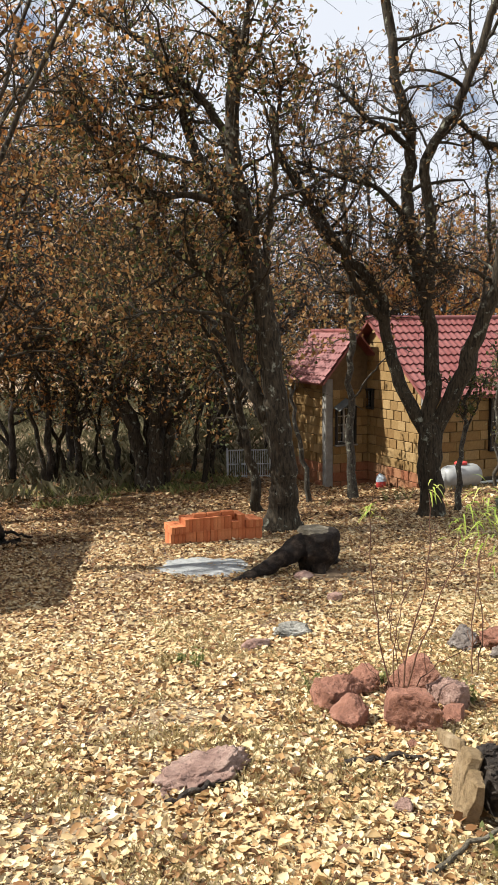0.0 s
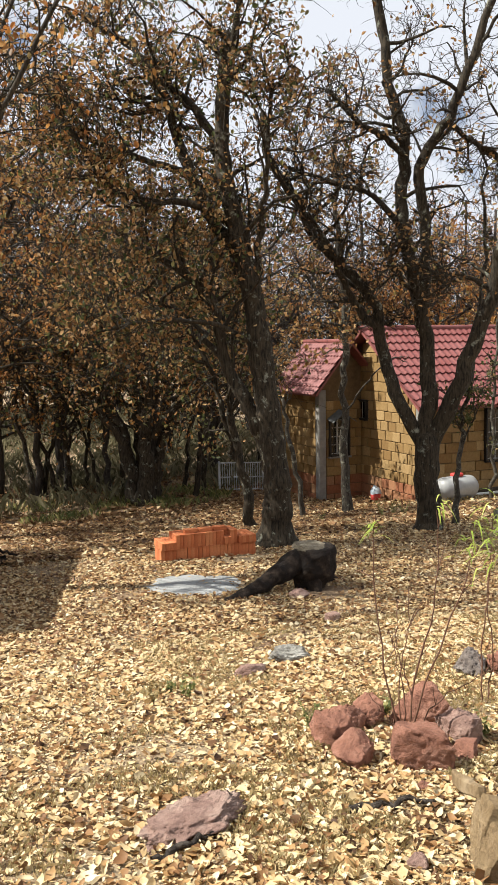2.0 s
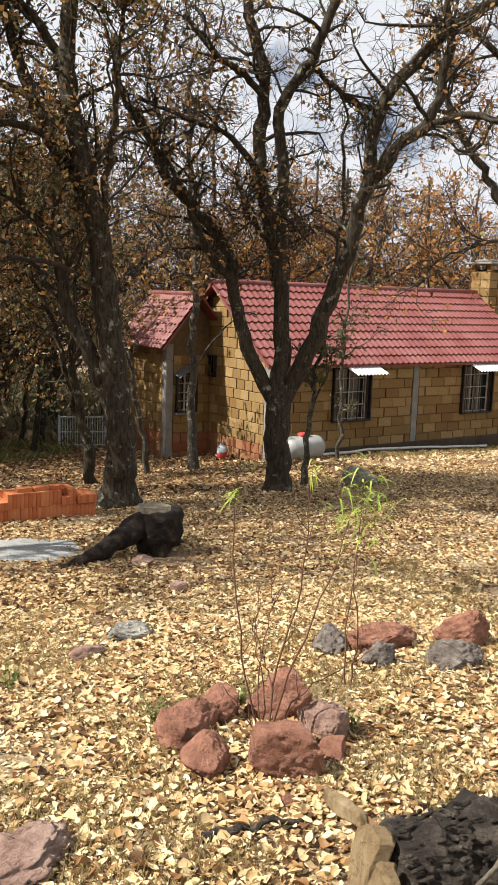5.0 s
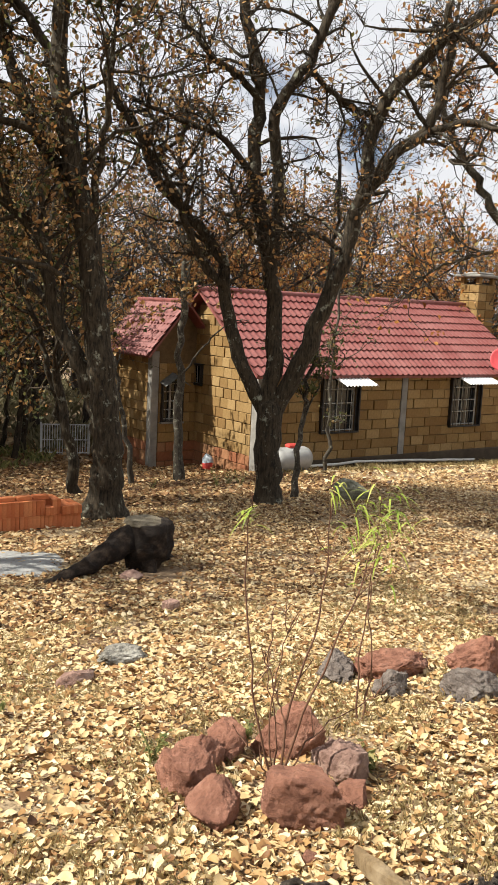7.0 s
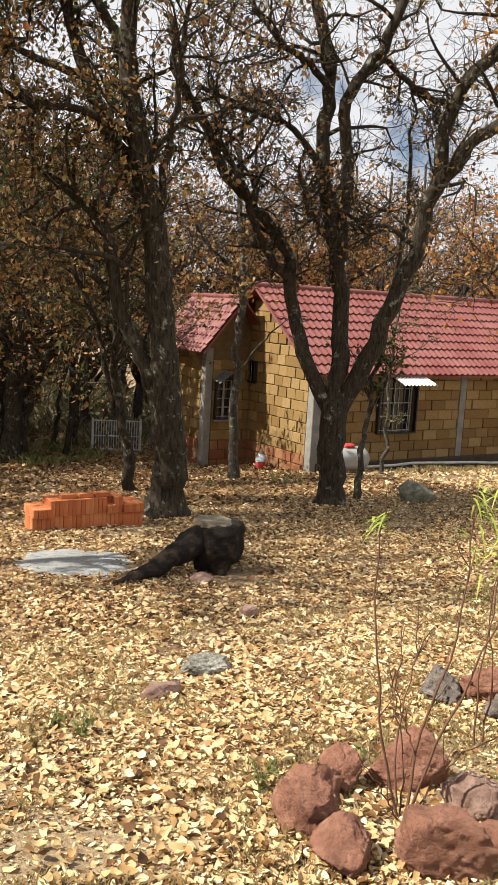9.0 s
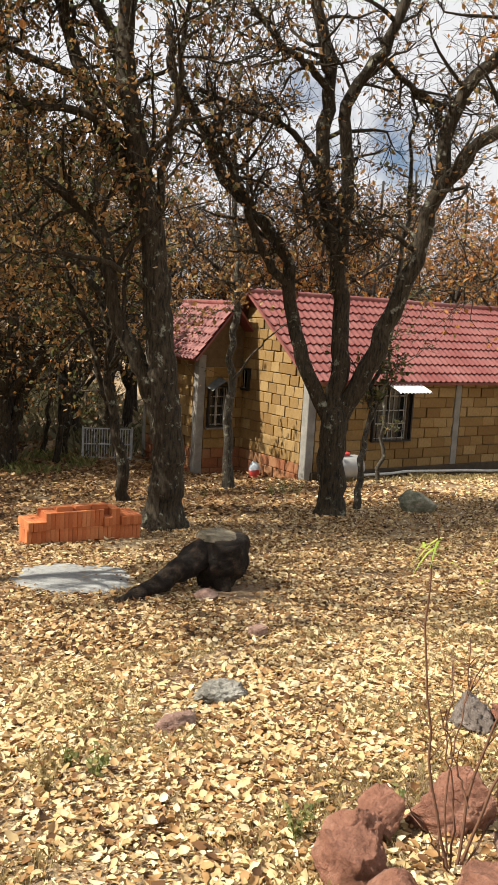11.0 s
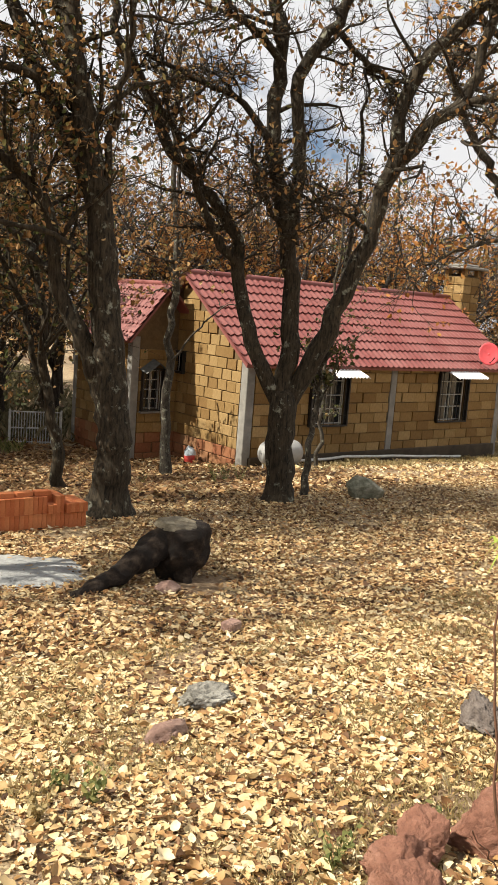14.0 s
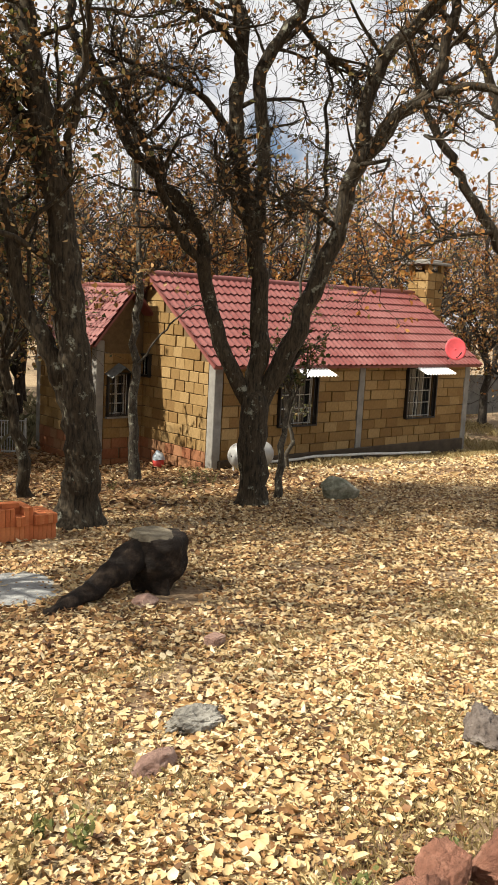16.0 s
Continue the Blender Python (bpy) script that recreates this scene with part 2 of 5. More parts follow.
def poly_prism(points, y0, y1, axis="y"):
    """A flat outline (a, z) drawn out along an axis."""
    bm = bmesh.new()
    def at(a, z, d):
        return (a, d, z) if axis == "y" else (d, a, z)
    one = [bm.verts.new(at(a, z, y0)) for a, z in points]
    two = [bm.verts.new(at(a, z, y1)) for a, z in points]
    bm.faces.new(one)
    bm.faces.new(two[::-1])
    n = len(points)
    for i in range(n):
        bm.faces.new((one[i], one[(i + 1) % n], two[(i + 1) % n], two[i]))
    bmesh.ops.recalc_face_normals(bm, faces=bm.faces)
    return bm


def sweep(V, Fc, pts, radii, k, tip=True):
    """Adds a tapering tube along pts to the lists V and Fc."""
    pts = np.asarray(pts, float)
    n = len(pts)
    tan = np.gradient(pts, axis=0)
    tan /= np.linalg.norm(tan, axis=1)[:, None] + 1e-9
    ref = np.array((0.31, 0.87, 0.12)) if abs(tan[0, 2]) > 0.7 else np.array((0.1, 0.2, 0.97))
    a = np.cross(tan, ref)
    a /= np.linalg.norm(a, axis=1)[:, None] + 1e-9
    b = np.cross(tan, a)
    ang = np.arange(k) * 2 * np.pi / k
    ring = pts[:, None, :] + np.asarray(radii)[:, None, None] * (np.cos(ang)[None, :, None] * a[:, None, :] + np.sin(ang)[None, :, None] * b[:, None, :])
    base = len(V)
    V.extend(ring.reshape(-1, 3).tolist())
    for i in range(n - 1):
        o = base + i * k
        for j in range(k):
            j2 = (j + 1) % k
            Fc.append((o + j, o + j2, o + k + j2, o + k + j))
    if not tip:
        return
    V.append((pts[-1] + tan[-1] * radii[-1]).tolist())
    end = len(V) - 1
    o = base + (n - 1) * k
    for j in range(k):
        Fc.append((o + j, o + (j + 1) % k, end))


def smooth_line(ctrl, n):
    """n points on a Catmull-Rom curve through the control points."""
    c = np.asarray(ctrl, float)
    c = np.vstack([2 * c[0] - c[1], c, 2 * c[-1] - c[-2]])
    out = []
    m = len(c) - 3
    for i in range(n):
        u = i / (n - 1) * m
        s = min(int(u), m - 1)
        f = u - s
        p0, p1, p2, p3 = c[s:s + 4]
        out.append(0.5 * (2 * p1 + (p2 - p0) * f + (2 * p0 - 5 * p1 + 4 * p2 - p3) * f * f + (3 * p1 - p0 - 3 * p2 + p3) * f ** 3))
    return np.array(out)


class Grower:
    """Grows a crooked oak: limbs given by hand, then branches, twigs and leaves."""

    def __init__(self, seed, leaf=0.1, droop=0.3, lite=False):
        self.lite = lite
        self.r = np.random.RandomState(seed)
        self.V, self.F = [], []
        self.spots, self.leaf, self.droop = [], leaf, droop

    def limb(self, ctrl, r0, r1, k=9, n=None, rough=0.04, flare=0.0):
        n = n or max(6, 4 * len(ctrl))
        p = smooth_line(ctrl, n)
        p[1:] += self.r.normal(0, rough, (n - 1, 3)) * np.array((1, 1, 0.4))
        u = np.linspace(0, 1, n)
        rad = r0 + (r1 - r0) * u ** 0.8
        rad = rad * (1 + self.r.normal(0, 0.05, n))
        if flare:
            h = p[:, 2] - p[0, 2]
            rad = rad * (1 + flare * np.exp(-np.maximum(h, 0) / 0.3))
        sweep(self.V, self.F, p, rad, k)
        return p, rad

    def shoot(self, start, way, length, r0, n, k, bend=0.35, lift=0.05):
        if self.lite:
            n, k = {6: 4, 5: 3, 3: 2}[n], 4 if k == 5 else 3
        p = [np.array(start, float)]
        d = np.array(way, float)
        step = length / (n - 1)
        for _ in range(n - 1):
            d = d + self.r.normal(0, bend, 3) + np.array((0, 0, lift))
            d /= np.linalg.norm(d)
            p.append(p[-1] + d * step)
        p = np.array(p)
        sweep(self.V, self.F, p, np.linspace(r0, r0 * 0.35, n), k, False)
        return p

    def side_way(self, tangent, spread=0.9):
        v = self.r.normal(0, 1, 3)
        v -= tangent * v.dot(tangent)
        v /= np.linalg.norm(v) + 1e-9
        d = tangent * 0.55 + v * spread
        return d / np.linalg.norm(d)

    def clothe(self, path, rad, branches, start=0.25, size=1.6, twigs=6, twiglets=5, leaves=2.0):
        """Branches, twigs and leaf places along one limb."""
        n = len(path)
        for _ in range(branches):
            u = start + (1 - start) * self.r.rand() ** 0.85
            i = min(n - 2, int(u * (n - 1)))
            t = path[i + 1] - path[i]
            t /= np.linalg.norm(t) + 1e-9
            ln = size * self.r.uniform(0.55, 1.25)
            b = self.shoot(path[i], self.side_way(t), ln, min(rad[i] * 0.55, 0.012 + 0.022 * ln), 6, 5, 0.3, 0.06)
            self.twig(b, twigs, ln * 0.5, twiglets, leaves)
        self.twig(path[-4:], twigs, size * 0.5, twiglets, leaves)

    def twig(self, b, twigs, size, twiglets, leaves):
        for _ in range(twigs):
            i = self.r.randint(1, len(b))
            t = b[i] - b[i - 1]
            t /= np.linalg.norm(t) + 1e-9
            ln = size * self.r.uniform(0.5, 1.3)
            c = self.shoot(b[i], self.side_way(t, 0.8), ln, 0.011, 5, 4, 0.35, 0.02)
            for _ in range(twiglets):
                j = self.r.randint(1, len(c))
                s = c[j] - c[j - 1]
                s /= np.linalg.norm(s) + 1e-9
                e = self.shoot(c[j], self.side_way(s, 0.9), ln * self.r.uniform(0.3, 0.65), 0.006, 3, 3, 0.3, 0.0)
                for _ in range(self.r.poisson(leaves)):
                    self.spots.append(e[self.r.randint(1, len(e))] + self.r.normal(0, 0.05, 3))

    def leaf_mesh(self, name, mat, share=(0.0, 1.0)):
        sp = np.array(self.spots) if self.spots else np.zeros((0, 3))
        n = len(sp)
        sp = sp[int(n * share[0]):int(n * share[1])]
        V, Fc = leaf_cloud(self.r, sp, self.leaf, self.droop)
        return mesh_of(name, V, Fc, mat)


def curled_leaves(r, sp, size):
    """Fallen leaves: lobed outline, curled along and across, eight faces each."""
    n = len(sp)
    yaw = r.uniform(0, 2 * np.pi, n)
    dip = r.normal(0.04, 0.28, n)
    d = np.stack([np.cos(yaw) * np.cos(dip), np.sin(yaw) * np.cos(dip), np.sin(dip)], 1)
    up = np.tile((0.0, 0.0, 1.0), (n, 1)) + r.normal(0, 0.3, (n, 3))
    side = np.cross(d, up)
    side /= np.linalg.norm(side, axis=1)[:, None] + 1e-9
    nor = np.cross(side, d)
    ln = size * np.clip(np.exp(r.normal(-0.12, 0.42, n)), 0.3, 1.7)[:, None]
    wd = ln * r.uniform(0.2, 0.38, n)[:, None]
    bend = ln * r.normal(0.05, 0.16, n)[:, None]
    cup = r.normal(0.3, 0.4, n)[:, None]
    cols = []
    for u, w in ((0.0, 0.12), (0.25, 0.75), (0.5, 1.0), (0.78, 0.8), (1.0, 0.06)):
        mid = sp + d * ln * (u - 0.5) + nor * (bend * (2 * u - 1) ** 2)
        for sgn in (-1, 0, 1):
            ww = wd * w * (1 + r.normal(0, 0.2, n)[:, None])
            cols.append(mid + side * ww * sgn + nor * (abs(sgn) * ww * cup))
    V = np.stack(cols, 1).reshape(-1, 3)
    o = np.arange(n)[:, None] * 15
    quads = [(k * 3 + j, k * 3 + j + 1, k * 3 + j + 4, k * 3 + j + 3) for k in range(4) for j in range(2)]
    return V.tolist(), np.concatenate([o + np.array(q) for q in quads], 0).tolist()


def leaf_cloud(r, sp, size, droop=0.3, flat=False):
    """One folded leaf of two faces at every place."""
    n = len(sp)
    if not n:
        return [], []
    yaw = r.uniform(0, 2 * np.pi, n)
    dip = r.normal(0.05, 0.3, n) if flat else r.normal(-droop, 0.7, n)
    d = np.stack([np.cos(yaw) * np.cos(dip), np.sin(yaw) * np.cos(dip), np.sin(dip)], 1)
    up = np.tile((0.0, 0.0, 1.0), (n, 1)) + r.normal(0, 0.3 if flat else 0.7, (n, 3))
    side = np.cross(d, up)
    side /= np.linalg.norm(side, axis=1)[:, None] + 1e-9
    nor = np.cross(side, d)
    ln = size * (np.clip(np.exp(r.normal(-0.12, 0.42, n)), 0.3, 1.7) if flat else r.uniform(0.65, 1.35, n))[:, None]
    wd = ln * r.uniform(0.22, 0.36, n)[:, None]
    cup = ln * r.uniform(-0.05, 0.16, n)[:, None]
    curl = ln * r.normal(0.05, 0.14, n)[:, None]
    a = sp - d * ln * 0.5 + nor * curl
    b = sp + d * ln * 0.5 + nor * curl
    l1 = sp - d * ln * 0.12 + side * wd + nor * cup
    l2 = sp + d * ln * 0.22 + side * wd * 0.85 + nor * cup
    r1 = sp - d * ln * 0.12 - side * wd + nor * cup
    r2 = sp + d * ln * 0.22 - side * wd * 0.85 + nor * cup
    V = np.stack([a, b, l1, l2, r1, r2], 1).reshape(-1, 3)
    o = np.arange(n)[:, None] * 6
    Fc = np.concatenate([o + np.array((0, 1, 3, 2)), o + np.array((0, 4, 5, 1))], 0)
    return V.tolist(), Fc.tolist()


# ---------------------------------------------------------------- ground
def spread(lo, hi, step, far):
    inner = np.arange(lo, hi + 1e-6, step)
    out = np.array((2, 5, 10, 20, 40, 80, far))
    return np.concatenate([lo - out[::-1], inner, hi + out])


gx, gy = spread(-6, 26, 0.4, 300), spread(-3, 36, 0.4, 300)
gv = []
for yy in gy:
    for xx in gx:
        bumpy = 0.05 * noise.noise((xx * 0.5, yy * 0.5, 0.3)) + 0.02 * noise.noise((xx * 1.7, yy * 1.7, 5.1))
        gv.append((xx, yy, ground_z(xx, yy) + bumpy))
nx = len(gx)
gf = [(j * nx + i, j * nx + i + 1, (j + 1) * nx + i + 1, (j + 1) * nx + i) for j in range(len(gy) - 1) for i in range(nx - 1)]
ground = tagged(new("ground", mesh_of("ground", gv, gf, SOIL, True)), "dry brown earth sloping down to the house", "ground", kind="structure")


def gz(x, y):
    return ground_z(x, y) + 0.05 * noise.noise((x * 0.5, y * 0.5, 0.3)) + 0.02 * noise.noise((x * 1.7, y * 1.7, 5.1))


# ---------------------------------------------------------------- house
X0, X1, Y0, Y1, RIDGE = 13.05, 22.75, 19.91, 24.80, 22.35
BASE = -3.3


def rake(y):
    return 0.16 + (min(y, 2 * RIDGE - y) - Y0) * 0.727


house = thing("house", (0, 0, 0), "small tan block house with red tile-pattern roof", "house")
W1, W2, WZ = (15.06, 16.26), (19.86, 21.06), (-1.45, 0.02)
bm = bmesh.new()
for a, b, z0, z1 in ((X0, W1[0], BASE, 0.16), (W1[1], W2[0], BASE, 0.16), (W2[1], X1, BASE, 0.16), (*W1, BASE, WZ[0]), (*W2, BASE, WZ[0]), (*W1, WZ[1], 0.16), (*W2, WZ[1], 0.16)):
    box(b - a, 0.16, z1 - z0, ((a + b) / 2, Y0 + 0.10, (z0 + z1) / 2), bm=bm)
wall_front = part("wall", bm, MORTAR, house, "tan block wall in shade")
SW, SZ = (22.46, 23.1), (-0.45, 0.07)
bm = bmesh.new()
for outline in (((Y0 + 0.19, BASE), (SW[0], BASE), (SW[0], rake(SW[0])), (RIDGE, rake(RIDGE)), (Y0 + 0.19, rake(Y0 + 0.19))),
                ((SW[1], BASE), (Y1, BASE), (Y1, rake(Y1)), (SW[1], rake(SW[1]))),
                ((SW[0], BASE), (SW[1], BASE), (SW[1], SZ[0]), (SW[0], SZ[0])),
                ((SW[0], SZ[1]), (SW[1], SZ[1]), (SW[1], rake(SW[1])), (SW[0], rake(SW[0])))):
    piece = poly_prism(outline, X0 + 0.02, X0 + 0.18, "x")
    tmp = bpy.data.meshes.new("tmp")
    piece.to_mesh(tmp)
    piece.free()
    bm.from_mesh(tmp)
wall_gable = part("wall", bm, MORTAR, house, "sunlit tan block gable wall")
part("wall", poly_prism(((Y0 + 0.19, BASE), (Y1, BASE), (Y1, rake(Y1)), (RIDGE, rake(RIDGE)), (Y0 + 0.19, rake(Y0 + 0.19))), X1 - 0.18, X1, "x"), MORTAR, house)
part("wall", box(X1 - X0 - 0.4, 0.16, 3.4, ((X0 + X1) / 2, Y1 - 0.1, -1.6)), MORTAR, house)
part("ceiling", box(X1 - X0 - 0.4, Y1 - Y0 - 0.5, 0.05, ((X0 + X1) / 2, (Y0 + Y1) / 2, 0.10)), SOFFIT, house)

# concrete corner posts, mid post and footing
part("corner_post", box(0.24, 0.24, 3.46, (X0 + 0.1, Y0 + 0.1, -1.57), 0.012), CONCRETE, house, "pale concrete corner post")
part("corner_post", box(0.24, 0.24, 3.46, (X1 - 0.1, Y0 + 0.1, -1.57), 0.012), CONCRETE, house, "pale concrete corner post")
part("middle_post", box(0.22, 0.06, 3.40, (18.0, Y0, -1.55), 0.01), CONCRETE, house, "pale concrete post")
part("footing", box(X1 - X0 - 0.3, 0.14, 0.9, ((X0 + X1) / 2, Y0 - 0.02, -2.62), 0.02), PLINTH, house, "dark concrete footing")


def tile_rows(parent, origin, along, down, length, slope, rows, wave=0.2, lift=0.035):
    """Sheet roofing pressed to look like tiles: stepped rows with a wavy profile."""
    along, down = Vector(along).normalized(), Vector(down).normalized()
    nor = along.cross(down)
    if nor.z < 0:
        nor = -nor
    run = slope / rows
    n = int(length / (wave / 6))
    for r in range(rows):
        V, Fc = [], []
        for i in range(n + 1):
            s = length * i / n
            ph = 2 * math.pi * s / wave
            w = 0.018 * (1 - abs(math.sin(ph / 2)) ** 1.4) * 1.6
            dip = 0.03 * abs(math.sin(ph / 2))
            for d, h in ((r * run - 0.01, 0.0), ((r + 1) * run - 0.02 + dip, lift), ((r + 1) * run - 0.02 + dip, lift - 0.028), ((r + 1) * run - 0.06, -0.012)):
                V.append(Vector(origin) + along * s + down * d + nor * (h + w))
        for i in range(n):
            for q in range(3):
                a = i * 4 + q
                Fc.append((a, a + 4, a + 5, a + 1))
        put(new("roof_sheet", mesh_of("roof_sheet", V, Fc, ROOF)), parent)


roof = put(new("roof", mesh_of("roof", [(X0 - 0.3, 19.58, 0.03), (X1 + 0.1, 19.58, 0.03), (X1 + 0.1, RIDGE, 2.03), (X0 - 0.3, RIDGE, 2.03), (X1 + 0.1, 25.1, 0.03), (X0 - 0.3, 25.1, 0.03),
                                            (X0 - 0.3, 19.60, -0.03), (X1 + 0.1, 19.60, -0.03), (X1 + 0.1, RIDGE, 1.96), (X0 - 0.3, RIDGE, 1.96), (X1 + 0.1, 25.08, -0.03), (X0 - 0.3, 25.08, -0.03)],
                               [(0, 1, 2, 3), (3, 2, 4, 5), (7, 6, 9, 8), (8, 9, 11, 10), (0, 6, 7, 1), (5, 4, 10, 11), (0, 3, 9, 6), (3, 5, 11, 9), (2, 1, 7, 8), (4, 2, 8, 10)], ROOF)), house)
tagged(roof, "faded red tile-pattern roof")
SLOPE = math.hypot(RIDGE - 19.56, 2.02)
tile_rows(roof, (X0 - 0.32, RIDGE, 2.05), (1, 0, 0), (0, 19.56 - RIDGE, -2.02), X1 - X0 + 0.44, SLOPE, 10)
V, Fc = [], []
sweep(V, Fc, [(X0 - 0.34, RIDGE, 2.06), (18, RIDGE, 2.05), (X1 + 0.12, RIDGE, 2.06)], (0.085, 0.085, 0.085), 10)
put(new("ridge_cap", mesh_of("ridge_cap", V, Fc, ROOF, True)), roof)

# side room against the gable
AX, AY0, AY1, ARX = 11.70, 22.80, 25.70, 12.54
annex = thing("side_room", (0, 0, 0), "small block side room with steep red roof against the house", "house")
AW, AZ = (12.02, 12.56), (-1.42, -0.42)
bm = bmesh.new()
box(AW[0] - AX, 0.16, 3.4, ((AX + AW[0]) / 2, AY0 + 0.1, -1.6), bm=bm)
box(X0 - AW[1], 0.16, 3.4, ((X0 + AW[1]) / 2, AY0 + 0.1, -1.6), bm=bm)
box(AW[1] - AW[0], 0.16, AZ[0] - BASE, ((AW[0] + AW[1]) / 2, AY0 + 0.1, (AZ[0] + BASE) / 2), bm=bm)
box(AW[1] - AW[0], 0.16, 0.1 - AZ[1], ((AW[0] + AW[1]) / 2, AY0 + 0.1, (0.1 + AZ[1]) / 2), bm=bm)
tmpb = poly_prism(((AX, 0.1), (X0, 0.1), (X0, 1.0), (ARX, 1.55), (AX, 0.45)), AY0 + 0.02, AY0 + 0.18)
tmp = bpy.data.meshes.new("tmp")
tmpb.to_mesh(tmp)
tmpb.free()
bm.from_mesh(tmp)
wall_annex_front = part("wall", bm, MORTAR, annex, "shaded tan block wall")
wall_annex_side = part("wall", box(0.16, AY1 - AY0 - 0.16, 3.75, (AX + 0.1, (AY0 + AY1) / 2 + 0.1, -1.425)), MORTAR, annex, "sunlit tan block wall")
part("corner_post", box(0.22, 0.22, 3.7, (AX + 0.08, AY0 + 0.08, -1.45), 0.012), CONCRETE, annex, "pale concrete corner post")
part("corner_post", box(0.2, 0.2, 3.6, (AX + 0.08, AY1, -1.5), 0.012), CONCRETE, annex, "pale concrete corner post")
E1 = (11.38, 0.30)
aroof = put(new("roof", mesh_of("roof", [(E1[0], 22.42, E1[1]), (E1[0], 25.2, E1[1]), (ARX, 25.2, 1.70), (ARX, 22.42, 1.70), (13.04, 25.2, 1.1), (13.04, 22.42, 1.1),
                                             (E1[0] + 0.03, 22.42, E1[1] - 0.05), (E1[0] + 0.03, 25.2, E1[1] - 0.05), (ARX, 25.2, 1.62), (ARX, 22.42, 1.62), (13.04, 25.2, 1.03), (13.04, 22.42, 1.03)],
                                   [(0, 3, 2, 1), (3, 5, 4, 2), (6, 7, 8, 9), (9, 8, 10, 11), (0, 6, 9, 3), (3, 9, 11, 5), (1, 2, 8, 7), (0, 1, 7, 6), (2, 4, 10, 8), (4, 5, 11, 10)], ROOF)), annex)
tagged(aroof, "steep red tile-pattern roof")
tile_rows(aroof, (ARX, 22.40, 1.72), (0, 1, 0), (E1[0] - ARX - 0.02, 0, E1[1] - 1.72), 2.82, math.hypot(ARX - E1[0], 1.42) + 0.03, 7, 0.17)
V, Fc = [], []
sweep(V, Fc, [(ARX, 22.38, 1.73), (ARX, 24, 1.73), (ARX, 25.24, 1.73)], (0.07, 0.07, 0.07), 9)
put(new("ridge_cap", mesh_of("ridge_cap", V, Fc, ROOF, True)), aroof)


def grille_window(parent, name, x0, x1, z0, z1, y, bars, label):
    """A window in a wall that faces -y: pane, frame, white glazing bars and a black iron cage."""
    win = put(new(name), parent)
    tagged(win, label)
    cx, cz, w, h = (x0 + x1) / 2, (z0 + z1) / 2, x1 - x0, z1 - z0
    part("pane", box(w, 0.012, h, (cx, y + 0.10, cz)), GLASS, win)
    bm = bmesh.new()
    for sx in (x0 + 0.025, x1 - 0.025, cx):
        box(0.032, 0.04, h, (sx, y + 0.07, cz), 0.004, bm=bm)
    for sz in (z0 + 0.025, z1 - 0.025, z0 + h * 0.27, z0 + h * 0.5, z0 + h * 0.75):
        box(w, 0.034, 0.028, (cx, y + 0.07, sz), 0.004, bm=bm)
    part("window_frame", bm, WHITE_IRON, win, "white metal glazing bars")
    bm = bmesh.new()
    for sx in (x0 - 0.03, x1 + 0.03):
        box(0.045, 0.16, h + 0.08, (sx, y - 0.06, cz), 0.004, bm=bm)
    for sz in (z0 - 0.02, z1 + 0.02):
        box(w + 0.1, 0.16, 0.04, (cx, y - 0.06, sz), 0.004, bm=bm)
    part("cage_frame", bm, IRON, win, "black iron cage")
    for i in range(bars):
        sx = x0 + w * (i + 0.5) / bars
        part("bar", box(0.016, 0.016, h, (sx, y - 0.11, cz), 0.003), WHITE_IRON if i % 2 else IRON, win)
    return win


grille_window(house, "window", *W1, *WZ, Y0 + 0.02, 7, "barred window in a black iron cage")
grille_window(house, "window", *W2, *WZ, Y0 + 0.02, 7, "barred window in a black iron cage")
grille_window(annex, "window", *AW, *AZ, AY0 + 0.02, 4, "small barred window with white bars")

# gable's small window: cage on a wall that faces -x
win = put(new("window"), house)
tagged(win, "small square window with a black iron grille")
cy, cz = (SW[0] + SW[1]) / 2, (SZ[0] + SZ[1]) / 2
part("pane", box(0.012, SW[1] - SW[0], SZ[1] - SZ[0], (X0 + 0.1, cy, cz)), GLASS, win)
bm = bmesh.new()
for sy in SW:
    box(0.14, 0.06, SZ[1] - SZ[0] + 0.06, (X0 - 0.03, sy, cz), 0.004, bm=bm)
for sz in SZ:
    box(0.14, SW[1] - SW[0] + 0.06, 0.06, (X0 - 0.03, cy, sz), 0.004, bm=bm)
part("cage_frame", bm, IRON, win)
for i in range(5):
    part("bar", box(0.014, 0.014, SZ[1] - SZ[0], (X0 - 0.06, SW[0] + (SW[1] - SW[0]) * (i + 0.5) / 5, cz)), WHITE_IRON if i % 2 else IRON, win)


def awning(x0, x1, z, y, out=0.34, drop=0.15, label="white corrugated sheet awning over a window"):
    a = thing("awning", ((x0 + x1) / 2, y, z), label, "awning", "window awnings")
    V, Fc = [], []
    n = 60
    w = x1 - x0
    for i in range(n + 1):
        u = -w / 2 + w * i / n
        h = 0.026 * math.sin(2 * math.pi * u / 0.12)
        V += [(u, 0, h), (u + 0.06, -out, h - drop), (u + 0.06, -out, h - drop - 0.006), (u, 0, h - 0.006)]
    for i in range(n):
        for q in range(4):
            k = i * 4
            Fc.append((k + q, k + 4 + q, k + 4 + (q + 1) % 4, k + (q + 1) % 4))
    put(new("sheet", mesh_of("sheet", V, Fc, SHEET)), a)
    for sx in (-w / 2 + 0.1, w / 2 - 0.1):
        part("bracket", box(0.02, out, 0.02, (sx, -out / 2, -drop / 2 - 0.04), rot=(21, 0, 0)), IRON, a)
    return a


awning(15.2, 16.35, -0.03, Y0 - 0.33)
awning(19.85, 21.15, -0.03, Y0 - 0.33)
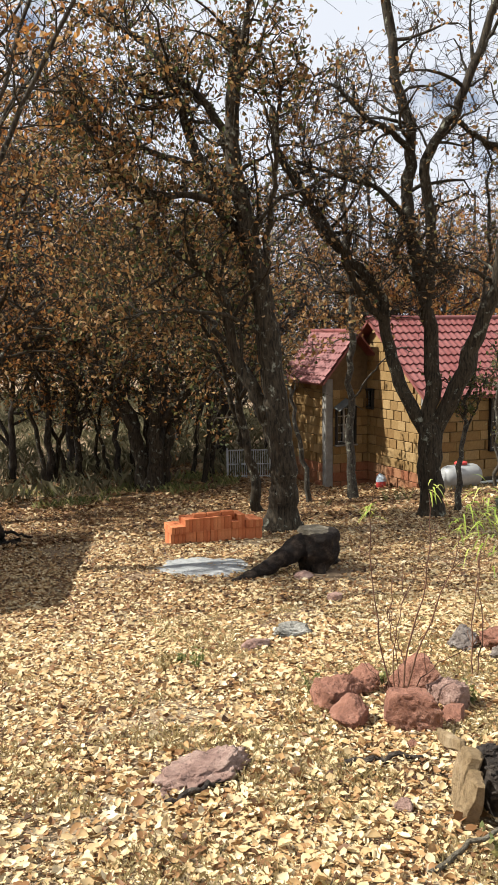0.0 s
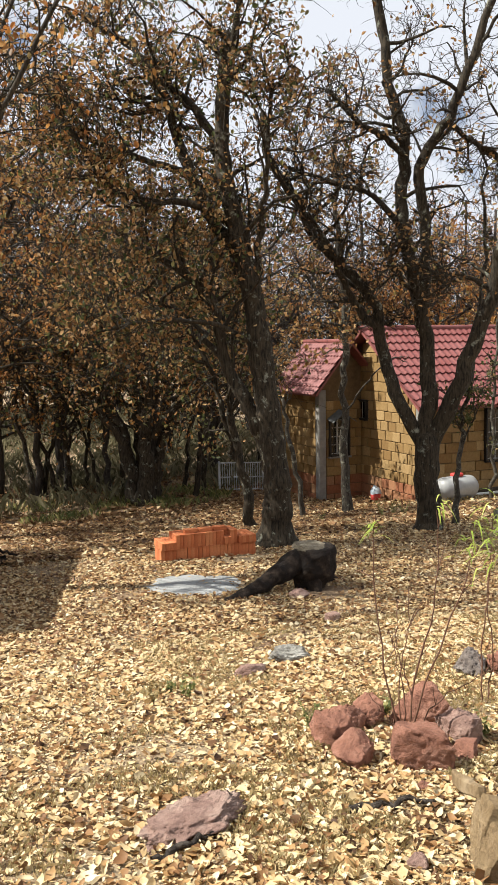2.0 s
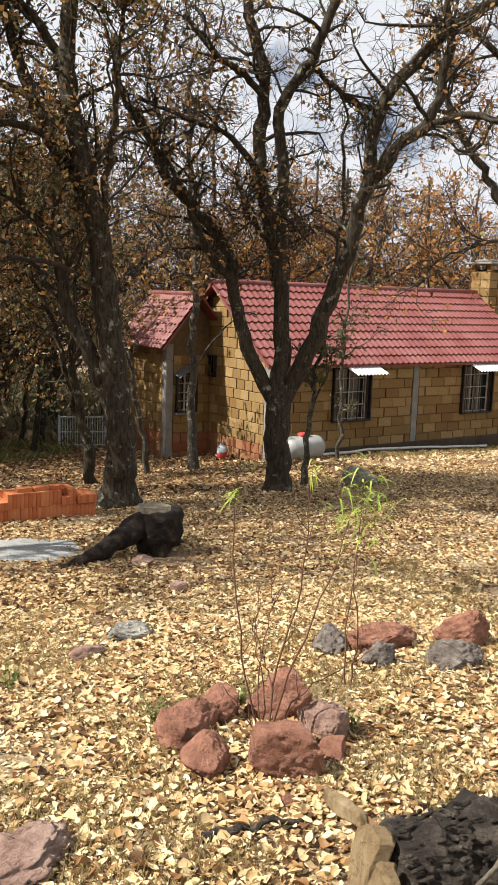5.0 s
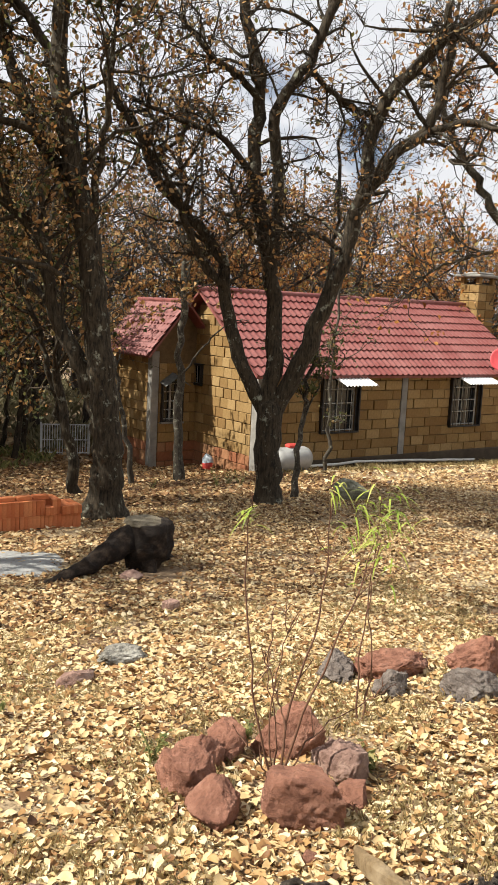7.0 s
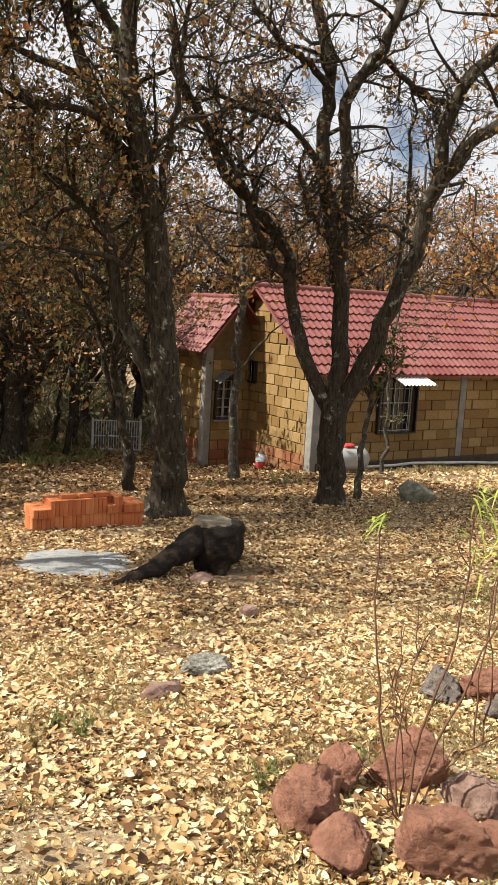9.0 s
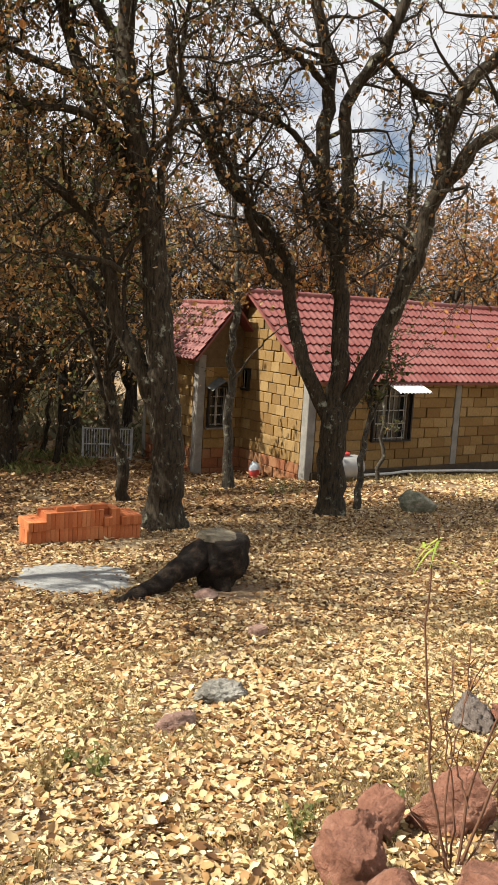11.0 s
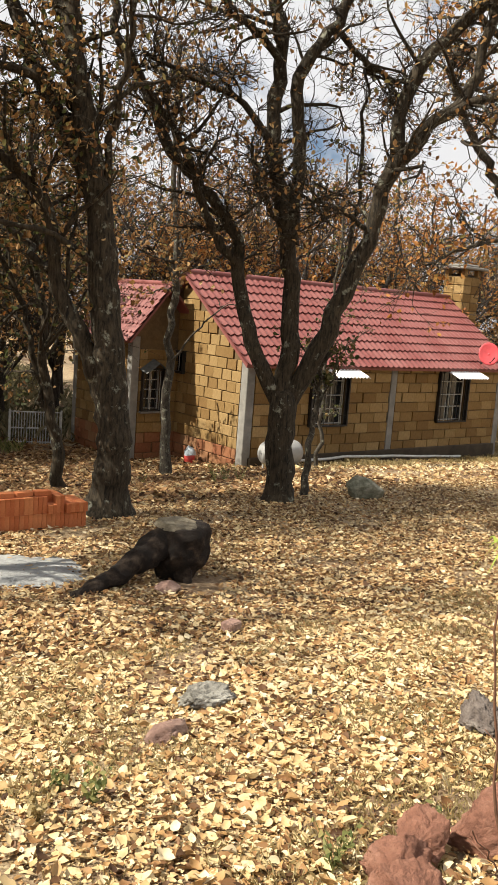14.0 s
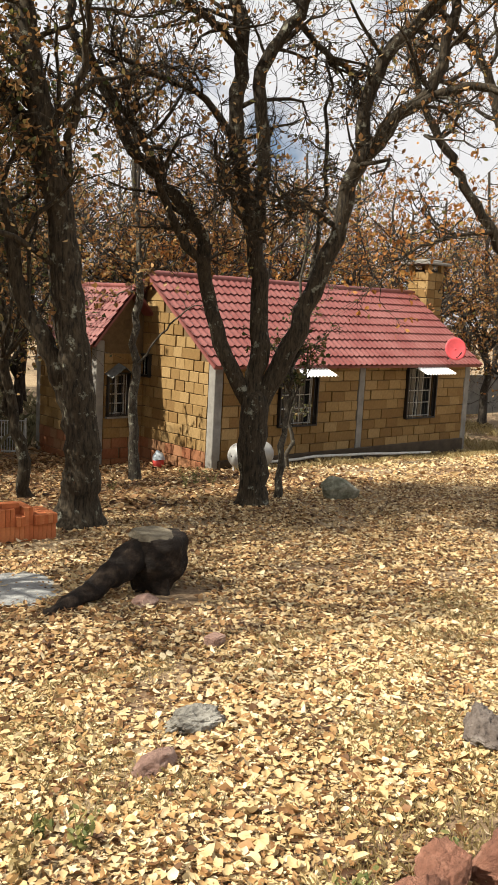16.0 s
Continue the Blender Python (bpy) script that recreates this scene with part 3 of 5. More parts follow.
# little sheet hood over the side room's window
hood = thing("window_hood", (12.3, AY0 - 0.03, -0.28), "small weathered sheet hood over the side window", "awning")
V = [(-0.38, 0, -0.12), (0.0, 0, 0.14), (0.38, 0, -0.12), (-0.38, -0.34, -0.2), (0.0, -0.34, 0.06), (0.38, -0.34, -0.2)]
V += [(a, b, c - 0.015) for a, b, c in V]
put(new("sheet", mesh_of("sheet", V, [(0, 1, 4, 3), (1, 2, 5, 4), (6, 9, 10, 7), (7, 10, 11, 8), (3, 4, 10, 9), (4, 5, 11, 10), (0, 3, 9, 6), (2, 8, 11, 5)], HOOD)), hood)
part("sill", box(0.7, 0.12, 0.05, (0, -0.04, -1.2), 0.008), CONCRETE, hood)

# chimney
chimney = thing("chimney", (23.38, 22.3, 0.0), "block chimney stack with a concrete cap", "chimney")
part("stack", box(0.74, 0.74, 5.6, (0, 0, -0.05), 0.02), MORTAR, chimney)
for i in range(7):
    for sy in (-0.2, 0.2):
        for sx in (-0.2, 0.2):
            part("block", box(0.385, 0.385, 0.245, (sx + 0.004 * (i % 2), sy, 1.02 + 0.262 * i), 0.012), BLOCK, chimney)
for sx in (-0.32, 0.32):
    for sy in (-0.32, 0.32):
        part("post", box(0.15, 0.15, 0.22, (sx, sy, 2.85), 0.01), BLOCK, chimney)
part("flue", box(0.5, 0.5, 0.1, (0, 0, 2.76)), IRON, chimney)
part("cap", box(1.15, 1.15, 0.08, (0, 0, 3.0), 0.02), CONCRETE, chimney, "weathered concrete cap")
part("cap_top", box(0.7, 0.7, 0.09, (0, 0, 3.085), 0.03), CONCRETE, chimney)

# satellite dish at the eave
dish = thing("satellite_dish", (21.35, 19.5, 0.08), "small red satellite dish on the roof edge", "dish")
V, Fc = [], []
for i in range(7):
    r = 0.30 * i / 6
    for j in range(24):
        a = 2 * math.pi * j / 24
        V.append((r * math.cos(a), -0.5 * r * r + 0.03, r * 1.12 * math.sin(a)))
for i in range(6):
    for j in range(24):
        Fc.append((i * 24 + j, i * 24 + (j + 1) % 24, (i + 1) * 24 + (j + 1) % 24, (i + 1) * 24 + j))
d = put(new("reflector", mesh_of("reflector", V, Fc, RED_DISH, True)), dish)
sol = d.modifiers.new("thick", "SOLIDIFY")
sol.thickness = 0.012
d.matrix_basis = pose(-0.05, -0.08, 0.42, -18, 0, -38)
V, Fc = [], []
sweep(V, Fc, [(0.02, 0.3, 0.05), (0, 0.1, 0.2), (-0.04, -0.02, 0.40)], (0.02, 0.02, 0.02), 6)
put(new("mast", mesh_of("mast", V, Fc, IRON)), dish)
V, Fc = [], []
sweep(V, Fc, [(-0.05, -0.06, 0.14), (-0.12, -0.25, 0.22), (-0.18, -0.38, 0.34)], (0.012, 0.012, 0.02), 6)
put(new("feed_arm", mesh_of("feed_arm", V, Fc, IRON)), dish)

# gas tank
tank = thing("gas_tank", (13.62, 19.2, gz(13.6, 19.2) - 0.1), "white horizontal gas tank on short legs beside the house", "tank")
V, Fc = [], []
prof = [(-0.58, 0.02), (-0.57, 0.12), (-0.53, 0.2), (-0.46, 0.265), (-0.38, 0.29), (0, 0.292), (0.38, 0.29), (0.46, 0.265), (0.53, 0.2), (0.57, 0.12), (0.58, 0.02)]
sweep(V, Fc, [(a, 0, 0.46) for a, _ in prof], [r for _, r in prof], 24)
put(new("body", mesh_of("body", V, Fc, TANK, True)), tank)
for sx in (-0.35, 0.35):
    for sy in (-0.16, 0.16):
        part("leg", box(0.05, 0.05, 0.34, (sx, sy, 0.12)), TANK, tank)
part("valve_cover", box(0.3, 0.2, 0.1, (0, 0, 0.78), 0.03), BUCKET_RED, tank, "red-brown valve cover")
pipe = thing("pipe", (0, 0, 0), "white plastic pipe lying along the footing", "pipe")
V, Fc = [], []
sweep(V, Fc, [(x, 19.66 - 0.1 * (x - 14.3) / 6, gz(x, 19.6) + 0.10 + 0.05 * (x > 16)) for x in np.linspace(14.4, 20.7, 12)], [0.035] * 12, 8)
put(new("tube", mesh_of("tube", V, Fc, PVC, True)), pipe)

bucket = thing("bucket", (12.72, 21.55, gz(12.72, 21.55)), "red and grey plastic bucket against the gable wall", "bucket")
V, Fc = [], []
sweep(V, Fc, [(0, 0, 0), (0, 0, 0.1), (0, 0, 0.2)], (0.12, 0.13, 0.14), 16)
put(new("body", mesh_of("body", V, Fc, BUCKET_RED, True)), bucket)
V, Fc = [], []
sweep(V, Fc, [(0.02, 0, 0.2), (0.02, 0.02, 0.27), (0.0, 0.02, 0.34)], (0.15, 0.15, 0.13), 16)
put(new("tub", mesh_of("tub", V, Fc, BUCKET_GREY, True)), bucket)

# iron gate behind the side room
fence = thing("fence", (9.9, 25.75, gz(9.9, 25.75)), "low pale metal railing beside the side room", "fence", rz=-22)
for i in range(19):
    part("picket", box(0.022, 0.022, 0.86, (0.07 * i, 0, 0.46), 0.003), FENCE, fence)
for z in (0.08, 0.45, 0.88):
    part("rail", box(1.34, 0.035, 0.03, (0.63, 0, z), 0.004), FENCE, fence)
for x in (-0.03, 1.3):
    part("post", box(0.05, 0.05, 0.98, (x, 0, 0.45), 0.005), FENCE, fence)

# wall and shed beyond the frame that throw the straight-edged shadow
shed = thing("shed", (0, 0, 0), "plain block shed beside the clearing", "shed", rz=0)
part("wall", poly_prism(((-4.2, -2.6), (-0.75, -2.6), (-0.75, 1.5), (-4.2, 1.3)), 10.72, 10.92), MORTAR, shed)
bm = box(0.2, 6.2, 4.0, (0, 0, 0))
bmesh.ops.transform(bm, matrix=pose(-0.06, 13.85, -0.5, 0, 0, -12.0), verts=bm.verts)
part("wall", bm, MORTAR, shed)
# low block wall far behind the house
tagged(part("wall_far", box(16, 0.2, 1.6, (34, 25.5, -1.7), 0.02), CONCRETE, None), "grey wall behind the house", "wall", kind="structure")


# ---------------------------------------------------------------- trees
def finish_tree(g, name, at, label, bark, leaf_mats, rz=-34.0, group="", size=1.0):
    t = thing(name, at, label, "tree", group, rz=rz)
    t.scale = (size, size, size)
    put(new("trunk", mesh_of("trunk", g.V, g.F, bark, True)), t)
    n = len(leaf_mats)
    g.r.shuffle(g.spots)
    for i, m in enumerate(leaf_mats):
        put(new("crown", g.leaf_mesh("crown", m, (i / n, (i + 1) / n))), t)
    return t


def deep(points, r, amount=0.5, first=0.0):
    """Gives a limb drawn in one plane some depth."""
    d, out = first, []
    for i, (u, h) in enumerate(points):
        out.append((u, d, h))
        d += r.uniform(-1, 1) * amount
    return out


# big oak beside the brick stack
g = Grower(11, 0.088, 0.5)
r = g.r
main = g.limb(deep([(0, -0.1), (0.04, 0.5), (0.07, 1.17), (-0.04, 2.32), (-0.18, 3.35), (-0.3, 4.5), (-0.47, 5.3), (-0.62, 6.1), (-0.8, 6.9), (-0.86, 8.0), (-0.72, 9.4)], r, 0.1), 0.315, 0.12, 18, 60, rough=0.008, flare=0.72)
l1 = g.limb([(0.0, 0, 1.4), (-0.16, -0.02, 1.85), (-0.30, -0.05, 2.32), (-0.55, -0.1, 2.84), (-0.82, -0.12, 3.35), (-0.98, -0.15, 4.07), (-1.08, -0.2, 4.65), (-1.8, -0.3, 5.32), (-2.6, -0.2, 5.7)], 0.19, 0.06, 13, 40, rough=0.012)
l2 = g.limb([(-0.4, 0.02, 4.9), (-0.83, 0.1, 5.76), (-1.3, 0.2, 6.5), (-1.7, 0.4, 7.4), (-2.1, 0.6, 8.4), (-2.6, 0.9, 9.2)], 0.185, 0.06, 11, 26, rough=0.02)
l3 = g.limb([(-0.28, 0, 5.0), (-0.1, -0.4, 6.1), (0.1, -0.8, 7.2), (0.2, -1.0, 8.4)], 0.07, 0.03, 9)
l4 = g.limb([(-0.6, 0, 6.0), (-1.4, -0.5, 6.4), (-2.8, -0.8, 6.7), (-3.7, -1.2, 8.3)], 0.10, 0.03, 8)
l5 = g.limb([(-0.2, 0, 3.7), (-0.9, -0.7, 4.2), (-1.9, -1.3, 4.3), (-2.9, -1.6, 4.1)], 0.06, 0.02, 7)
l7 = g.limb([(-0.8, 0, 6.9), (-1.3, 0.3, 8.0), (-2.4, 0.5, 9.2), (-3.6, 0.6, 10.2)], 0.11, 0.04, 9)
l8 = g.limb([(-0.84, 0, 7.6), (-0.6, -0.3, 9.0), (-0.2, -0.5, 10.8)], 0.09, 0.04, 9)
l9 = g.limb([(-1.6, 0.35, 7.1), (-3.0, 0.4, 7.6), (-4.4, 0.2, 8.2)], 0.08, 0.03, 8)
l6 = g.limb([(-1.0, -0.15, 3.7), (-1.7, 0.6, 4.3), (-2.9, 1.0, 4.9), (-4.0, 1.2, 5.0)], 0.07, 0.02, 7)
g.clothe(*main, 18, 0.58, 1.6, 7, 5, 2.4)
for q, nb in ((l1, 10), (l2, 11), (l3, 9), (l4, 17), (l5, 10), (l6, 14), (l7, 16), (l8, 11), (l9, 16)):
    g.clothe(*q, nb + 3, 0.45, 1.5, 7, 6, 2.7)
finish_tree(g, "oak_tree", (6.08, 13.97, gz(6.08, 13.97)), "large leaning oak with grey bark and brown withered leaves", BARK_OAK, (LEAF_BROWN, LEAF_BROWN, LEAF_GREEN), group="oaks", size=0.84)

# forked bare oak in front of the house
g = Grower(23, 0.10, 0.4)
r = g.r
trunk = g.limb([(0, 0, -0.1), (0.0, 0, 0.5), (-0.04, 0, 1.14), (-0.06, 0, 2.0)], 0.26, 0.25, 16, 12, 0.02, 0.38)
lims = []
lims.append(g.limb([(-0.08, 0, 1.75), (-0.62, 0.05, 2.74), (-0.99, 0.1, 3.85), (-1.12, 0.1, 4.73), (-1.7, 0.2, 5.48), (-2.28, 0.3, 6.1), (-2.8, 0.4, 7.04), (-3.4, 0.4, 7.96), (-3.5, 0.5, 8.9)], 0.158, 0.075, 10, rough=0.03))
lims.append(g.limb([(-1.05, 0.1, 4.2), (-1.47, -0.1, 4.72), (-1.77, -0.2, 5.26), (-2.05, -0.4, 6.0), (-2.6, -0.6, 6.73), (-3.2, -0.8, 7.6)], 0.095, 0.045, 9, rough=0.03))
lims.append(g.limb([(-0.06, 0, 1.9), (-0.04, 0.02, 2.98), (-0.1, 0.1, 4.32), (-0.35, 0.2, 5.41), (-0.6, 0.3, 6.79), (-0.52, 0.4, 8.05), (-0.83, 0.4, 9.36), (-1.0, 0.4, 10.6), (-1.3, 0.4, 12.3)], 0.189, 0.090, 11, rough=0.03))
lims.append(g.limb([(-0.53, 0.35, 7.84), (-1.0, 0.1, 8.24), (-1.55, 0, 8.53), (-2.0, -0.1, 9.1)], 0.074, 0.045, 8, rough=0.03))
lims.append(g.limb([(-0.12, 0.1, 4.7), (-0.07, 0.2, 6.38), (-0.22, 0.1, 7.54), (0.28, 0, 8.38), (0.78, 0, 9.41), (1.1, 0, 10.5), (1.5, 0, 12.2)], 0.137, 0.075, 10, rough=0.03))
lims.append(g.limb([(0.0, 0, 1.75), (0.72, -0.05, 3.34), (1.2, -0.1, 4.8), (1.48, -0.15, 6.11), (1.68, -0.2, 7.49), (2.44, -0.3, 8.54), (3.05, -0.4, 9.1), (4.0, -0.5, 9.6)], 0.189, 0.090, 11, rough=0.03))
lims.append(g.limb([(1.4, -0.15, 5.85), (2.0, -0.4, 6.76), (2.62, -0.5, 7.41), (2.88, -0.6, 8.46), (2.75, -0.7, 9.4)], 0.137, 0.075, 10, rough=0.03))
lims.append(g.limb([(2.3, -0.45, 7.04), (3.06, -0.7, 7.37), (3.72, -0.9, 7.29), (4.3, -1.0, 6.9), (4.9, -1.1, 6.3)], 0.084, 0.045, 9, rough=0.03))
lims.append(g.limb([(0.28, 0, 8.38), (0.95, 0.2, 7.95), (1.6, 0.3, 7.65)], 0.063, 0.045, 7, rough=0.03))
lims.append(g.limb([(-0.45, 0.3, 6.2), (-1.2, -0.1, 7.0), (-2.0, -0.2, 7.28), (-2.9, -0.3, 7.6)], 0.074, 0.038, 8, rough=0.03))
lims.append(g.limb([(1.25, -0.1, 5.0), (0.6, -0.5, 5.3), (0.2, -0.8, 5.2), (-0.3, -1.0, 5.6)], 0.053, 0.030, 7, rough=0.03))
lims.append(g.limb([(-0.3, 0.2, 5.0), (-0.8, -0.4, 5.6), (-1.0, -0.8, 6.2)], 0.063, 0.030, 7, rough=0.03))
for i, q in enumerate(lims):
    g.clothe(*q, 10 + (i in (0, 2, 4, 5, 6)) * 5, 0.3, 1.4, 8, 7, 0.35)
finish_tree(g, "oak_tree", (9.05, 13.96, gz(9.05, 13.96)), "nearly bare forked oak with dark lichened bark", BARK_OAK, (LEAF_BROWN,), group="oaks", size=0.82)

# oak whose limbs lean in beside the house
g = Grower(31, 0.11, 0.3)
t0 = g.limb([(0, 0, -0.1), (-0.05, 0, 1.2), (0.05, 0, 2.6), (0.0, 0, 4.0)], 0.24, 0.18, 12, flare=0.4)
ls = [g.limb([(0.0, 0, 2.9), (-0.5, -0.2, 4.1), (-1.1, -0.3, 5.0), (-1.75, -0.3, 5.84), (-2.3, -0.4, 6.6), (-2.9, -0.5, 7.5), (-3.2, -0.5, 8.6)], 0.14, 0.06, 10, rough=0.025),
      g.limb([(0, 0, 3.9), (-0.3, 0.2, 6.0), (-0.9, 0.3, 7.23), (-1.2, 0.3, 8.1), (-1.8, 0.3, 8.84), (-2.5, 0.2, 9.3)], 0.15, 0.06, 10, rough=0.025),
      g.limb([(0, 0, 3.9), (0.6, 0.2, 5.4), (1.2, 0.3, 7.0), (1.4, 0.3, 9.0)], 0.14, 0.05, 9),
      g.limb([(-1.0, -0.3, 4.9), (-1.9, -0.9, 4.7), (-2.7, -1.3, 4.5), (-3.4, -1.6, 4.1)], 0.06, 0.02, 7)]
for q in ls:
    g.clothe(*q, 11, 0.3, 1.5, 7, 6, 0.8)
finish_tree(g, "oak_tree", (17.3, 14.8, gz(17.3, 14.8)), "bare oak with long crooked grey limbs", BARK_OAK, (LEAF_RUST,), group="oaks")

# slender lichened oak by the gable
g = Grower(41, 0.11, 0.4)
q = g.limb([(-0.05, 0, -0.1), (-0.13, 0, 1.8), (-0.17, 0, 3.5), (-0.08, 0, 4.7), (-0.27, 0.1, 6.9), (-0.35, 0.2, 9.4)], 0.125, 0.05, 10, flare=0.35)
b = g.limb([(-0.12, -0.05, 2.6), (0.4, -0.2, 3.3), (0.9, -0.3, 3.85), (1.4, -0.3, 4.0)], 0.03, 0.01, 6)
g.clothe(*q, 14, 0.5, 1.2, 6, 5, 1.5)
g.clothe(*b, 2, 0.6, 0.4, 2, 2, 0.1)
finish_tree(g, "slender_tree", (10.57, 19.24, gz(10.57, 19.24)), "slender lichened oak standing by the gable", BARK_GREY, (LEAF_BROWN,), group="slender trees", size=0.92)
# thin tree beside the forked oak
g = Grower(43, 0.09, 0.3)
q = g.limb([(-0.08, 0, -0.05), (-0.02, 0, 0.9), (0.06, 0, 1.85), (0.12, 0, 2.6), (0.46, 0.1, 4.84), (0.48, 0.2, 6.6), (0.42, 0.2, 8.3)], 0.07, 0.03, 8, flare=0.3)
b = g.limb([(0.05, 0, 1.7), (0.3, -0.1, 2.4), (0.45, -0.2, 3.0)], 0.025, 0.01, 6)
g.clothe(*q, 9, 0.4, 0.9, 5, 5, 0.8)
g.clothe(*b, 4, 0.3, 0.5, 5, 4, 3.0)
finish_tree(g, "slender_tree", (9.85, 14.16, gz(9.85, 14.16)), "thin grey tree beside the forked oak", BARK_GREY, (LEAF_GREEN,), group="slender trees", size=0.83)
g = Grower(44, 0.09, 0.3)
q = g.limb([(0, 0, -0.05), (0.02, 0, 1.0), (-0.02, 0, 2.2), (0.05, 0.1, 3.4), (0.1, 0.1, 6.0)], 0.055, 0.025, 8)
g.clothe(*q, 10, 0.35, 0.8, 5, 5, 1.2)
finish_tree(g, "slender_tree", (14.32, 18.7, gz(14.32, 18.7)), "thin grey tree close to the front wall", BARK_GREY, (LEAF_GREEN,), group="slender trees")
# leaning pole-like stem and dark stem behind the big oak
g = Grower(45, 0.1, 0.3)
q = g.limb([(0, 0, -0.05), (-0.12, 0, 1.0), (-0.35, 0, 2.2), (-0.6, 0.1, 3.2), (-0.9, 0.2, 4.8)], 0.075, 0.03, 8)
g.clothe(*q, 6, 0.5, 1.0, 5, 4, 2.0)
finish_tree(g, "slender_tree", (9.6, 19.78, gz(9.6, 19.78)), "slim leaning stem before the side room", BARK_GREY, (LEAF_BROWN,), group="slender trees")
g = Grower(46, 0.11, 0.4)
q = g.limb([(0, 0, -0.1), (-0.05, 0, 0.7), (-0.2, 0, 1.6), (-0.35, 0, 2.6), (-0.5, 0.1, 4.0), (-0.8, 0.2, 6.0), (-0.7, 0.2, 8.2)], 0.14, 0.05, 9, flare=0.3)
q2 = g.limb([(-0.1, 0, 1.1), (-0.5, 0.1, 2.2), (-0.8, 0.2, 3.4), (-1.4, 0.3, 5.0), (-1.7, 0.4, 7.2)], 0.09, 0.03, 8)
g.clothe(*q, 20, 0.45, 1.9, 7, 6, 2.2)
g.clothe(*q2, 16, 0.45, 1.8, 7, 6, 2.2)
finish_tree(g, "slender_tree", (7.5, 18.2, gz(7.5, 18.2)), "dark forked stem behind the large oak", BARK_OAK, (LEAF_BROWN, LEAF_GREEN), group="slender trees", size=0.9)

# many-stemmed oak at the edge of the wood
g = Grower(51, 0.11, 0.5)
stems = [g.limb([(dx * 0.4, dy, -0.1), (dx * 0.6, dy, 1.0), (dx * 1.2, dy * 1.4, 2.2), (dx * 2.2, dy * 2, 3.6), (dx * 3.4, dy * 3, 5.4), (dx * 4.0, dy * 4, 7.4)], rr, 0.06, 10, flare=0.3)
         for dx, dy, rr in ((-0.55, 0, 0.26), (-0.15, 0.3, 0.24), (0.2, -0.1, 0.28), (0.6, 0.2, 0.2))]
stems.append(g.limb([(-0.4, -0.1, 1.7), (-1.3, -0.3, 2.8), (-2.4, -0.5, 3.4), (-3.6, -0.6, 3.5)], 0.12, 0.03, 8))
stems.append(g.limb([(0.4, -0.1, 1.9), (1.2, -0.4, 2.9), (2.2, -0.7, 3.9), (2.8, -0.8, 4.6)], 0.12, 0.03, 8))
for q in stems:
    g.clothe(*q, 11, 0.35, 1.7, 6, 5, 2.0)
finish_tree(g, "oak_tree", (7.35, 25.35, gz(7.35, 25.35)), "many-stemmed oak with dark trunks and brown and olive leaves", BARK_OAK, (LEAF_BROWN, LEAF_RUST, LEAF_GREEN), group="oaks")


# slim stems leaning every way under the wood's edge
rq = random.Random(12)
for x, y, lean in ((5.2, 28.6, 0.5), (5.54, 28.2, -0.9), (5.9, 28.0, -0.3), (6.5, 28.7, 0.25), (6.72, 27.9, -0.6), (7.5, 27.8, -0.35), (9.2, 26.9, 0.3), (9.02, 25.6, 0.45), (9.5, 26.1, 0.15), (4.6, 27.2, -0.4)):
    g = Grower(int(x * 100), 0.1, 0.4, True)
    q = g.limb([(0, 0, -0.1), (lean * 0.35, 0, 1.2), (lean * 1.1, 0.1, 2.6), (lean * 1.6, 0.2, 4.4), (lean * 2.4, 0.3, 6.4)], rq.uniform(0.06, 0.1), 0.03, 8, flare=0.3)
    g.clothe(*q, 8, 0.5, 1.3, 5, 4, 1.6)
    finish_tree(g, "slender_tree", (x, y, gz(x, y)), "slim dark leaning oak stem in the wood", BARK_OAK, (LEAF_BROWN,), group="slender trees")


# broad oaks, trunks unseen, added to shade the clearing; their crowns reach over it
for at, seed, turn, low, leafy in (((-0.6, 18.4), 71, 0, 2.6, 2.3), ((2.0, 23.0), 72, 60, 2.6, 1.9), ((0.7, 12.7), 73, 20, 3.0, 2.2)):
    g = Grower(seed, 0.088, 0.5)
    t0 = g.limb([(0, 0, -0.1), (0.05, 0, 1.2), (0.1, -0.1, 2.4), (0.1, -0.1, low + 0.8)], 0.26 if seed < 73 else 0.17, 0.2 if seed < 73 else 0.1, 12, flare=0.4)
    for a in range(8):
        th = a * 0.785 + g.r.uniform(-0.3, 0.3)
        e, h = g.r.uniform(2.4, 4.4), g.r.uniform(low + 2.4 if seed < 73 else 7.2, 9.6)
        c, s_ = math.cos(th), math.sin(th)
        q = g.limb([(0.1, -0.1, low + 0.1 * a), (c * e * 0.3, s_ * e * 0.3, low + (h - low) * 0.4), (c * e * 0.65, s_ * e * 0.65, low + (h - low) * 0.75), (c * e, s_ * e, h)], 0.13 if seed < 73 else 0.045, 0.02, 9)
        g.clothe(*q, 11, 0.25, 1.6, 6, 4, leafy)
    finish_tree(g, "oak_tree", (*at, gz(*at)), "broad oak with brown withered leaves, trunk unseen, added to shade the clearing", BARK_OAK, (LEAF_BROWN, LEAF_RUST), turn, "oaks")


